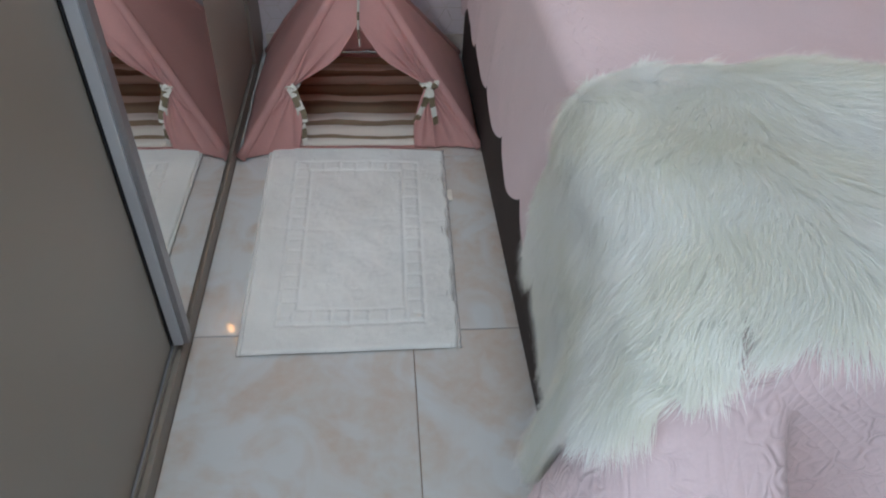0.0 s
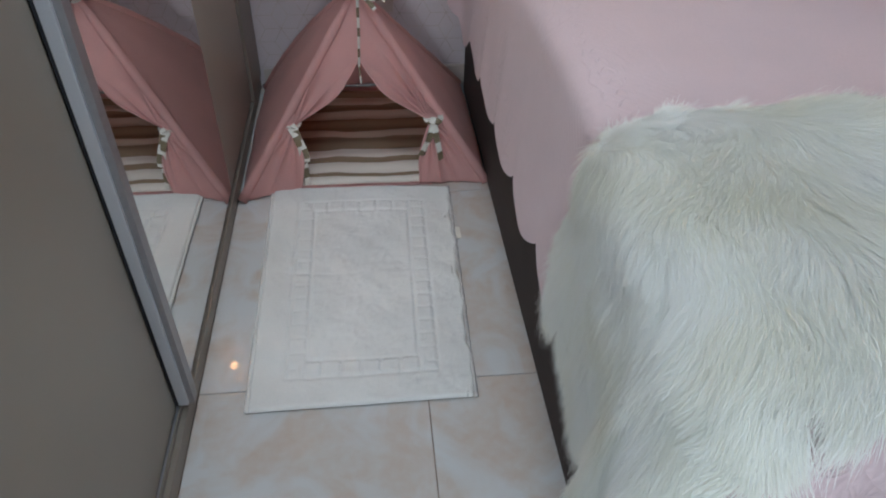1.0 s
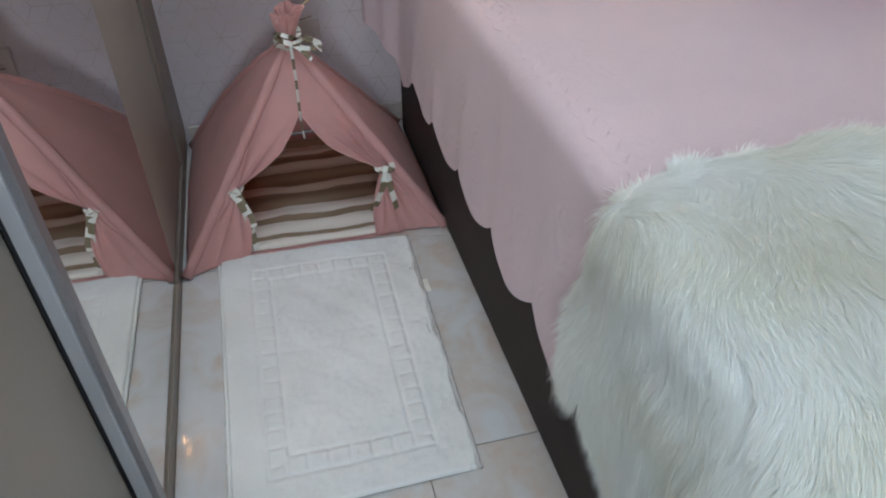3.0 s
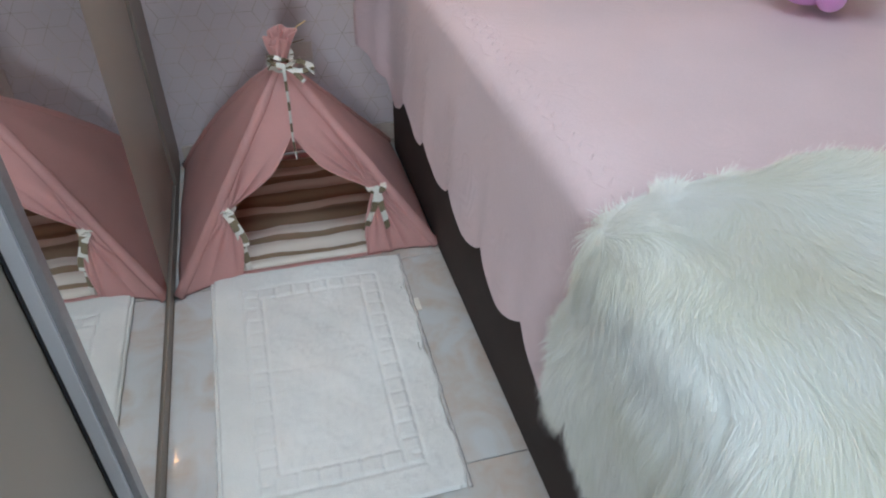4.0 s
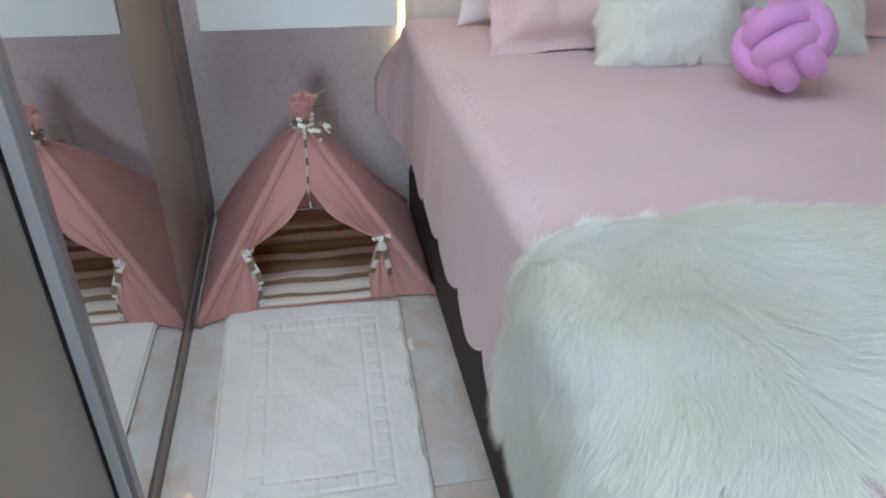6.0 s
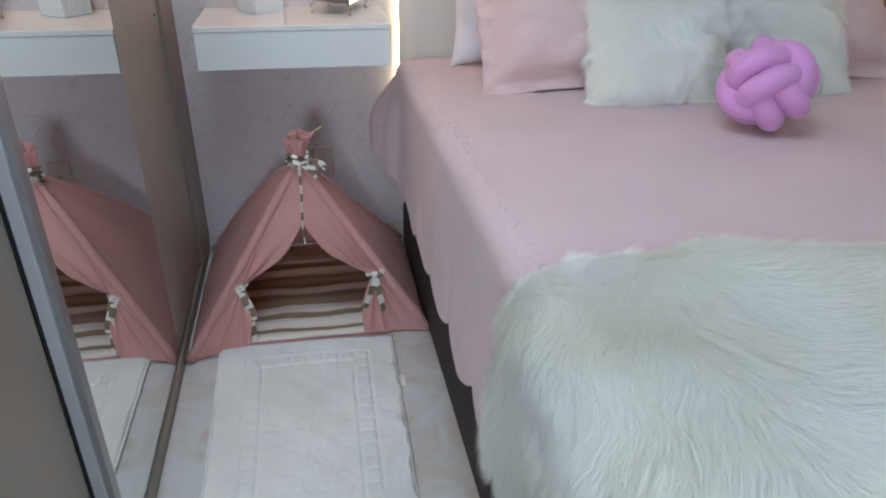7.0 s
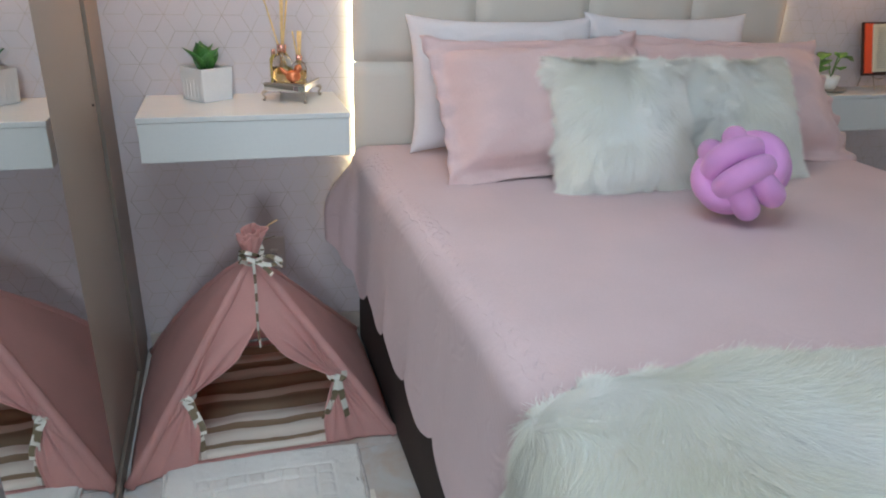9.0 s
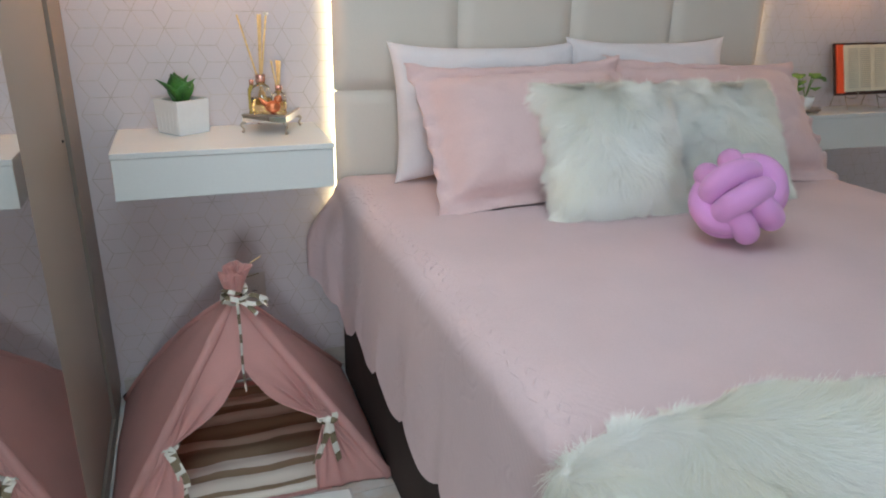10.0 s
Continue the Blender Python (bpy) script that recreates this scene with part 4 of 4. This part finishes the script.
side_tie(0.548, -0.592, 0.184, -1, [
    [(-0.012, 0.0, 0.004), (0.008, 0.006, 0.002), (0.020, 0.012, -0.035), (0.034, 0.020, -0.075), (0.036, 0.024, -0.100)],
    [(-0.004, 0.002, 0.002), (0.010, 0.012, -0.020), (0.022, 0.018, -0.060), (0.026, 0.018, -0.095), (0.034, 0.022, -0.104)],
    [(0.026, 0.020, -0.090), (0.030, 0.026, -0.130), (0.032, 0.030, -0.174)]])
side_tie(0.945, -0.594, 0.190, 1, [
    [(-0.024, 0.0, 0.006), (-0.010, 0.010, 0.010), (0.010, 0.012, 0.004), (0.016, 0.006, -0.006)],
    [(0.0, 0.004, 0.0), (-0.006, 0.014, -0.030), (-0.026, 0.020, -0.070), (-0.046, 0.024, -0.110)],
    [(0.002, 0.004, 0.0), (0.006, 0.016, -0.040), (0.014, 0.022, -0.080), (0.020, 0.026, -0.112)],
    [(-0.002, 0.004, -0.002), (-0.012, 0.012, -0.030), (-0.020, 0.016, -0.075), (-0.030, 0.020, -0.100)]])

# striped mat in the tent
mat_v = []
nu, nv = 40, 60
for i in range(nu):
    for j in range(nv):
        u, w = i / (nu - 1), j / (nv - 1)
        y = -0.640 + 0.575 * w
        x0, x1 = 0.412, 1.078
        e = min(u, 1 - u) * 0.66
        mat_v.append((x0 + (x1 - x0) * u, y, 0.011 + 0.004 * noise.noise((u * 4, w * 5, 2.0)) + 0.002 * math.sin(w * 55) - (0.006 if e < 0.004 or j in (0, nv - 1) else 0)))
floor_mat = tagged(link_mesh("floor_mat", mat_v, grid_faces(nu, nv), M_MAT), "brown and cream striped woven mat inside the tent", "mat")
ms_ = floor_mat.modifiers.new("thick", "SOLIDIFY")
ms_.thickness, ms_.offset = 0.008, -1

# ---- pillows ----


def cushion_mesh(w, h, t, flange=0.0, ears=0.03, seed=0, n=44, crush=0.010):
    """A filled cushion standing on its lower edge: x across, z up, y through it. Returns verts and faces."""
    v = []
    rs = seed * 7.3
    for sgn in (-1, 1):
        for i in range(n):
            for j in range(n):
                u, q = 2 * i / (n - 1) - 1, 2 * j / (n - 1) - 1
                fx, fz = 1 - 2 * flange / w, 1 - 2 * flange / h
                uu, qq = min(1, abs(u) / fx), min(1, abs(q) / fz)
                ex, po = (4.0, 0.5) if flange else (2.6, 0.55)
                k = max(0.0, (1 - uu ** ex)) ** po * max(0.0, (1 - qq ** ex)) ** po
                pin = ears * (1 - abs(q) ** 3) * abs(u) ** 2
                piz = ears * (1 - abs(u) ** 3) * abs(q) ** 2
                x = (w / 2) * u * 1.0 - math.copysign(pin, u)
                z = (h / 2) * q - math.copysign(piz, q)
                wr = crush * noise.noise((u * 3 + rs, q * 3, sgn * 2.0)) + crush * 0.4 * noise.noise((u * 8, q * 8 + rs, sgn))
                y = sgn * (t / 2 * k + (0.0022 if k == 0 else 0.0022)) + sgn * wr * min(1, k * 2)
                if flange and k == 0:
                    y += 0.014 * noise.noise((u * 7 + rs, q * 9, 0.0)) + 0.009 * math.sin(q * 21 + rs) * max(0.0, abs(u) - 0.8) * 5
                v.append((x, y, z + h / 2))
    f = grid_faces(n, n)
    g = [tuple(reversed(a)) for a in grid_faces(n, n, base=n * n)]
    rim = [i * n for i in range(n)] + [(n - 1) * n + j for j in range(1, n)] + [i * n + n - 1 for i in range(n - 2, -1, -1)] + [j for j in range(n - 2, 0, -1)]
    r = [(rim[(k + 1) % len(rim)], rim[k], rim[k] + n * n, rim[(k + 1) % len(rim)] + n * n) for k in range(len(rim))]
    return v, f, g, r


def place(v, m):
    return [tuple(m @ Vector(p)) for p in v]


def pillow(name, w, h, t, m, material, label, flange=0.0, ears=0.03, seed=0, group="", crush=0.010, slump=0.0):
    v, f, g, r = cushion_mesh(w, h, t, flange, ears, seed, crush=crush)
    v = [(a - slump * c / h, b, c) for a, b, c in v]
    ob = link_mesh(name, place(v, m), f + g + r, material)
    return tagged(ob, label, "pillow", group)


pillow("pillow", 0.63, 0.415, 0.13, pose(1.560, -0.205, 0.700, -11, 0, 0), M_WHITEC, "plain white pillow standing against the headboard", ears=0.022, seed=1, group="white pillows")
pillow("pillow", 0.63, 0.425, 0.13, pose(2.155, -0.200, 0.702, -11, 0, 1), M_WHITEC, "plain white pillow standing against the headboard", ears=0.022, seed=2, group="white pillows")
pillow("sham_pillow", 0.70, 0.460, 0.20, pose(1.612, -0.545, 0.692, -36, -1, 2), M_PINKSHAM, "pink quilted sham pillow with a flat border", flange=0.045, ears=0.022, seed=3, group="pink sham pillows", crush=0.014, slump=0.0)
pillow("sham_pillow", 0.73, 0.455, 0.20, pose(2.302, -0.520, 0.693, -37, 2, -3), M_PINKSHAM, "pink quilted sham pillow with a flat border", flange=0.045, ears=0.022, seed=4, group="pink sham pillows", crush=0.014, slump=0.05)


def fur_cushion(w, m, seed):
    c = thing("fur_cushion", "square white long-haired faux fur cushion on the bed", "cushion", "fur cushions")
    v, f, g, r = cushion_mesh(w, w, 0.13, 0, 0.012, seed, n=30, crush=0.003)
    v = place(v, m)
    link_mesh("cover", v, f + g + r, M_FURBASE, c)

    def comb(P, N):
        d = np.zeros_like(P)
        ctr = np.array(m @ Vector((0, 0, w * 0.55)))
        d += (P - ctr) * np.array([2.2, 0, 1.2])
        d[:, 2] -= 0.55
        return d

    fur("fur", v, f + r, 80000, 0.056, 0.0010, comb, M_FURSOFT, c, seed=seed + 20, lift=0.36, clump=520, gather=0.46, stray=0.20)


fur_cushion(0.365, pose(1.738, -0.682, 0.704, -32, 0, -5), 5)
fur_cushion(0.365, pose(2.148, -0.645, 0.704, -34, 0, -3), 6)

# ---- knot cushion ----


def knot(center, R, r, spin):
    """Three pairs of soft tubes woven round a ball."""
    c = thing("knot_cushion", "lilac jersey knot cushion of thick woven tubes on the bedspread", "cushion")
    axes = ((0, 1, 2), (1, 2, 0), (2, 0, 1))
    M = spin.to_3x3()
    for a in axes:
        for sgn in (-1, 1):
            pts = []
            for k in range(72):
                th = 2 * math.pi * k / 72
                cx_, sx_ = math.cos(th), math.sin(th)
                q = [0, 0, 0]
                q[a[0]], q[a[1]], q[a[2]] = cx_, sx_, sgn * r / R * 0.92
                p = M @ Vector(q).normalized() * (R + 0.52 * r * math.cos(2 * th))
                pts.append((center[0] + p.x, center[1] + p.y, center[2] + p.z))
            tube("tube", pts, r, M_LILAC, c, n=16, closed=True)
    return c


to_eye = Vector((-0.774, -0.606, 0.50)).normalized()
across = Vector((0.746, -0.666, 0.0)).normalized()
slope = (across * math.cos(radians(40)) + to_eye.cross(across) * math.sin(radians(40))).normalized()
turn_knot = Matrix((to_eye, slope, to_eye.cross(slope))).transposed().to_4x4()
knot((1.868, -0.935, 0.8145), 0.0725, 0.0298, turn_knot)

# ---- things on the shelf by the tent ----
TOP = 0.860


def leaf(name, base, tip, width, fold, material, parent, curl=0.0):
    """A pointed leaf from base to tip, folded along its middle."""
    b, t = Vector(base), Vector(tip)
    ax_ = t - b
    side = ax_.cross(Vector((0, 0, 1)))
    if side.length < 1e-6:
        side = Vector((1, 0, 0))
    side.normalize()
    up = side.cross(ax_).normalized()
    n = 9
    v = []
    for i in range(n):
        s = i / (n - 1)
        w = width * math.sin(math.pi * min(1, 0.18 + 0.82 * s)) ** 0.8 * (1 - s ** 6)
        c = b + ax_ * s + up * (curl * math.sin(s * math.pi))
        v += [c - side * w / 2 + up * fold * w, c + up * 0.0, c + side * w / 2 + up * fold * w]
    f = []
    for i in range(n - 1):
        for k in (0, 1):
            f.append((i * 3 + k, i * 3 + k + 1, i * 3 + 4 + k, i * 3 + 3 + k))
    ob = link_mesh(name, v, f, material, parent)
    so_ = ob.modifiers.new("thick", "SOLIDIFY")
    so_.thickness = 0.0016
    return ob


def planter(x, y, z, s, h, turn):
    p = thing("potted_plant", "green succulent in a square white ceramic pot", "plant")
    m = Matrix.Translation((x, y, z)) @ pose(0, 0, 0, 0, 0, turn)
    bm = bmesh.new()
    t = 0.006
    rings = [(s * 0.46, 0), (s * 0.5, h), (s * 0.5 - t, h), (s * 0.5 - t, h - 0.016)]
    loops = []
    for hw, zz in rings:
        loops.append([bm.verts.new(m @ Vector(q)) for q in ((-hw, -hw, zz), (hw, -hw, zz), (hw, hw, zz), (-hw, hw, zz))])
    for a, b in zip(loops, loops[1:]):
        for k in range(4):
            bm.faces.new((a[k], a[(k + 1) % 4], b[(k + 1) % 4], b[k]))
    bm.faces.new(loops[0][::-1])
    bmesh.ops.bevel(bm, geom=list(bm.edges), offset=0.0012, segments=2, affect="EDGES")
    part("pot", bm, M_POT, p)
    # shallow upright ribs on the faces turned to the wardrobe
    for k in range(6):
        o = -s * 0.40 + k * s * 0.16
        b = box_bm(-0.0006, 0.0006, -0.0022, 0.0022, 0.008, h - 0.008)
        for v in b.verts:
            v.co = m @ (Vector((-s * 0.482, o, 0)) + v.co)
        part("rib", b, M_POT, p)
    hw = s * 0.5 - t - 0.001
    so_ = box_bm(-hw, hw, -hw, hw, h - 0.03, h - 0.012)
    for v in so_.verts:
        v.co = m @ v.co
    part("soil", so_, M_SOIL, p)
    rs = random.Random(3)
    for k in range(7):
        a = k * 2.4 + 0.9
        ln = 0.072 + 0.022 * rs.random()
        el = 0.70 + 0.60 * (k / 6)
        b0 = (x + 0.006 * math.cos(a), y + 0.006 * math.sin(a), z + h - 0.014)
        t0 = (x + ln * math.cos(a) * math.cos(el), y + ln * math.sin(a) * math.cos(el), z + h - 0.012 + ln * math.sin(el) * 1.1)
        leaf("leaf", b0, t0, 0.064, 0.22, M_LEAF, p, 0.004)
    return p


planter(0.664, -0.080, TOP + 0.0005, 0.106, 0.093, 36)

tray = thing("mirrored_tray", "small mirrored tray on four antique silver feet", "tray")
TX0, TX1, TY0, TY1 = 0.8435, 0.9685, -0.167, -0.023
TM = Matrix.Translation((0.906, -0.102, 0)) @ pose(0, 0, 0, 0, 0, -24) @ Matrix.Translation((-0.906, 0.095, 0))


def turned(bm, m):
    for v in bm.verts:
        v.co = m @ v.co
    return bm


part("tray_body", turned(box_bm(TX0, TX1, TY0, TY1, TOP + 0.032, TOP + 0.050, 0.002), TM), M_MIRROR, tray, "mirror-faced tray body")
part("rim", turned(box_bm(TX0 - 0.002, TX1 + 0.002, TY0 - 0.002, TY1 + 0.002, TOP + 0.0505, TOP + 0.0535, 0.001), TM), M_SILVER, tray)
part("top_glass", turned(box_bm(TX0 + 0.003, TX1 - 0.003, TY0 + 0.003, TY1 - 0.003, TOP + 0.054, TOP + 0.0555), TM), M_MIRROR, tray)
for fx, fy, ox, oy in ((TX0, TY0, -1, -1), (TX1, TY0, 1, -1), (TX0, TY1, -1, 1), (TX1, TY1, 1, 1)):
    q = [TM @ Vector((fx - ox * 0.006, fy - oy * 0.006, TOP + 0.033)), TM @ Vector((fx + ox * 0.003, fy + oy * 0.003, TOP + 0.024)),
         TM @ Vector((fx - ox * 0.003, fy - oy * 0.003, TOP + 0.012)), TM @ Vector((fx + ox * 0.001, fy + oy * 0.001, TOP + 0.0035))]
    tube("foot", spline(q, 12), [0.0065 - 0.004 * math.sin(k / 11 * math.pi * 0.9) for k in range(12)], M_SILVER, tray, n=8)
TT = TOP + 0.0560


def diffuser(x, y, z, r, h, sticks, length, label, seed, flower=False):
    d = thing("reed_diffuser", label, "diffuser", "reed diffusers")
    prof = [(0.0, 0.0), (r * 0.9, 0.0), (r, 0.006), (r, h * 0.55), (r * 0.8, h * 0.75), (r * 0.34, h * 0.88), (r * 0.34, h)]
    lathe("bottle", prof, M_GLASS, d, "clear glass bottle", 24, (x, y, z))
    lathe("oil", [(0.0, 0.002), (r * 0.86, 0.002), (r * 0.9, 0.008), (r * 0.9, h * 0.42), (0.0, h * 0.42)], M_OIL, d, "amber scented oil", 24, (x, y, z))
    lathe("collar", [(r * 0.36, h * 0.90), (r * 0.46, h * 0.90), (r * 0.46, h * 1.14), (r * 0.36, h * 1.14)], M_ROSEGOLD, d, "rose gold collar", 20, (x, y, z))
    rs = random.Random(seed)
    for k, (dx, dy) in enumerate(sticks):
        b = Vector((x - dx * 0.25, y - dy * 0.25, z + h * 0.2))
        t = Vector((x + dx, y + dy, z + length))
        tube("reed", [b, (b + t) / 2, t], 0.0030 if r > 0.02 else 0.0022, M_REED, d, n=6)
        if flower and k == 1:
            for a in range(9):
                an = a * 0.7
                o = Vector((0.007 * math.cos(an), 0.007 * math.sin(an), 0.004 * math.sin(a * 2.3)))
                leaf("petal", t - Vector((0, 0, 0.002)), t + o + Vector((0, 0, 0.004)), 0.008, 0.2, M_RIB_W, d)
    return d


diffuser(0.880, -0.112, TT, 0.030, 0.090, [(-0.052, -0.01), (0.026, 0.0), (0.012, 0.012), (0.004, -0.006)], 0.262, "glass reed diffuser with rose gold collar on the tray", 1, True)
diffuser(0.930, -0.098, TT, 0.021, 0.062, [(-0.016, 0.0), (0.0, 0.008), (0.008, -0.006), (0.004, 0.002)], 0.138, "small glass reed diffuser on the tray", 2)
yb = thing("perfume_bottle", "slim yellow glass perfume bottle on the tray", "bottle")
lathe("bottle", [(0, 0), (0.010, 0), (0.0115, 0.004), (0.0115, 0.058), (0.006, 0.066), (0.006, 0.070)], M_YELLOW, yb, "", 18, (0.857, -0.083, TT))
lathe("cap", [(0.0, 0.086), (0.0065, 0.085), (0.0068, 0.070), (0.0, 0.070)], M_ROSEGOLD, yb, "gold cap", 14, (0.857, -0.083, TT))
ch = bmesh.new()
bmesh.ops.create_uvsphere(ch, u_segments=22, v_segments=14, radius=0.019)
for v in ch.verts:
    v.co = Vector((v.co.x * 1.15 + 0.906, v.co.y - 0.150, v.co.z * 0.92 + TT + 0.0172))
bird = thing("ornament", "shiny copper-coloured rounded bird ornament on the tray", "ornament")
part("body", ch, M_AMBER, bird, smooth=True)
hd = bmesh.new()
bmesh.ops.create_uvsphere(hd, u_segments=18, v_segments=12, radius=0.0115)
for v in hd.verts:
    v.co += Vector((0.921, -0.153, TT + 0.0385))
part("head", hd, M_AMBER, bird, smooth=True)
tube("tail", spline([(0.892, -0.148, TT + 0.022), (0.878, -0.146, TT + 0.032), (0.870, -0.145, TT + 0.042)], 8), [0.009 - 0.0009 * k for k in range(8)], M_AMBER, bird, n=8)

# ---- things on the other shelf ----
TOP2 = 0.838
rp = thing("potted_plant", "small round-leaved plant in a white pot on a saucer", "plant")
PX, PY = 2.935, -0.080
lathe("saucer", [(0, 0), (0.050, 0), (0.062, 0.008), (0.066, 0.012), (0.060, 0.012), (0.0, 0.006)], M_SILVER, rp, "silvery saucer", 28, (PX, PY, TOP2 + 0.0005))
lathe("pot", [(0, 0), (0.026, 0), (0.034, 0.05), (0.031, 0.05), (0.030, 0.044), (0, 0.044)], M_POT, rp, "", 24, (PX, PY, TOP2 + 0.0075))
rs4 = random.Random(12)
for k in range(9):
    a = k * 2.1 + 0.4
    ln = 0.025 + 0.030 * rs4.random()
    b0 = Vector((PX, PY, TOP2 + 0.05))
    t0 = Vector((PX + ln * math.cos(a), PY + 0.6 * ln * math.sin(a), TOP2 + 0.090 + 0.060 * rs4.random()))
    tube("stem", [b0, (b0 + t0) / 2 + Vector((0, 0, 0.010)), t0], 0.0012, M_LEAF2, rp, n=5)
    leaf("leaf", t0, t0 + Vector((0.052 * math.cos(a), -0.018, -0.026 + 0.02 * rs4.random())), 0.052, 0.10, M_LEAF2, rp, 0.004)

bk = thing("open_book", "open book in dark leather zip cover with red flap", "book")
BM = Matrix.Translation((3.075, -0.105, TOP2 + 0.066)) @ pose(0, 0, 0, -16, 0, 0) @ pose(0, 0, 0, 0, 0, -4)


def slab(name, x0, x1, y0, y1, z0, z1, m, label="", bevel=0.0, curve=0.0):
    b = box_bm(x0, x1, y0, y1, z0, z1, bevel)
    if curve:
        bmesh.ops.subdivide_edges(b, edges=[e for e in b.edges if abs(e.verts[0].co.x - e.verts[1].co.x) > 0.02], cuts=8)
        for v in b.verts:
            v.co.y -= curve * math.sin(math.pi * (v.co.x - x0) / (x1 - x0))
    return part(name, turned(b, BM), m, bk, label)


slab("cover", -0.012, 0.315, 0.006, 0.016, -0.006, 0.195, M_BOOKCOVER, "dark leather zip cover", 0.005)
slab("red_flap", -0.004, 0.032, -0.001, 0.0055, 0.002, 0.188, M_BOOKRED, "bright red cover lining")
slab("page_block", 0.026, 0.1535, -0.006, 0.005, 0.006, 0.184, M_PAGE, "cream printed page", curve=0.008)
slab("page_block", 0.1545, 0.283, -0.006, 0.005, 0.006, 0.184, M_PAGE, "cream printed page", curve=0.008)
for col in range(4):
    x0 = 0.036 + col * 0.056 + (0.016 if col > 1 else 0)
    for row in range(20):
        zz = 0.020 + row * 0.0077
        pg = 0.026 if col < 2 else 0.1545
        off = 0.008 * math.sin(math.pi * (x0 + 0.024 - pg) / 0.128)
        slab("text_line", x0, x0 + 0.048, -0.0085 - off, -0.0080 - off, zz, zz + 0.0032, M_PRINT)
st = thing("book_stand", "small clear metal book stand", "book stand")
for xx in (3.14, 3.31):
    tube("leg", spline([(xx, -0.045, TOP2 + 0.16), (xx, -0.080, TOP2 + 0.055), (xx, -0.128, TOP2 + 0.051), (xx, -0.138, TOP2 + 0.075)], 14), 0.002, M_SILVER, st, n=6)
    tube("leg", [(xx, -0.080, TOP2 + 0.055), (xx, -0.105, TOP2 + 0.002)], 0.002, M_SILVER, st, n=6)
    tube("leg", [(xx, -0.050, TOP2 + 0.15), (xx, -0.02, TOP2 + 0.002)], 0.002, M_SILVER, st, n=6)

# ---- floor tiles ----
TS, JY, JX = 0.6865, -1.3765, 0.862
floor_ob = bpy.data.objects["floor"]


def tile_mesh(w, h):
    b = box_bm(0.0012, w - 0.0012, 0.0012, h - 0.0012, -0.010, 0.0)
    bmesh.ops.bevel(b, geom=[e for e in b.edges if min(e.verts[0].co.z, e.verts[1].co.z) > -0.001], offset=0.0009, segments=1, affect="EDGES")
    me = bpy.data.meshes.new("tile")
    b.to_mesh(me)
    b.free()
    me.materials.append(M_TILE)
    return me


xs = [FLOOR_X0] + [JX + k * TS for k in range(5) if JX + k * TS < ROOM_X1] + [ROOM_X1]
ys = sorted([0.0, ROOM_Y0] + [JY + k * TS for k in range(-5, 3) if ROOM_Y0 < JY + k * TS < -0.001])
whole = tile_mesh(TS, TS)
for c, d in zip(ys, ys[1:]):
    if d <= -2.38:
        t = new("tile", tile_mesh(FLOOR_X0 - ROOM_X0, d - c))
        t.parent = floor_ob
        t.location = (ROOM_X0, c, 0.0)
    elif c < -2.38:
        t = new("tile", tile_mesh(FLOOR_X0 - ROOM_X0, -2.385 - c))
        t.parent = floor_ob
        t.location = (ROOM_X0, c, 0.0)
for a, b in zip(xs, xs[1:]):
    for c, d in zip(ys, ys[1:]):
        me = whole if abs(b - a - TS) < 1e-6 and abs(d - c - TS) < 1e-6 else tile_mesh(b - a, d - c)
        t = new("tile", me)
        t.parent = floor_ob
        t.location = (a, c, 0.0)
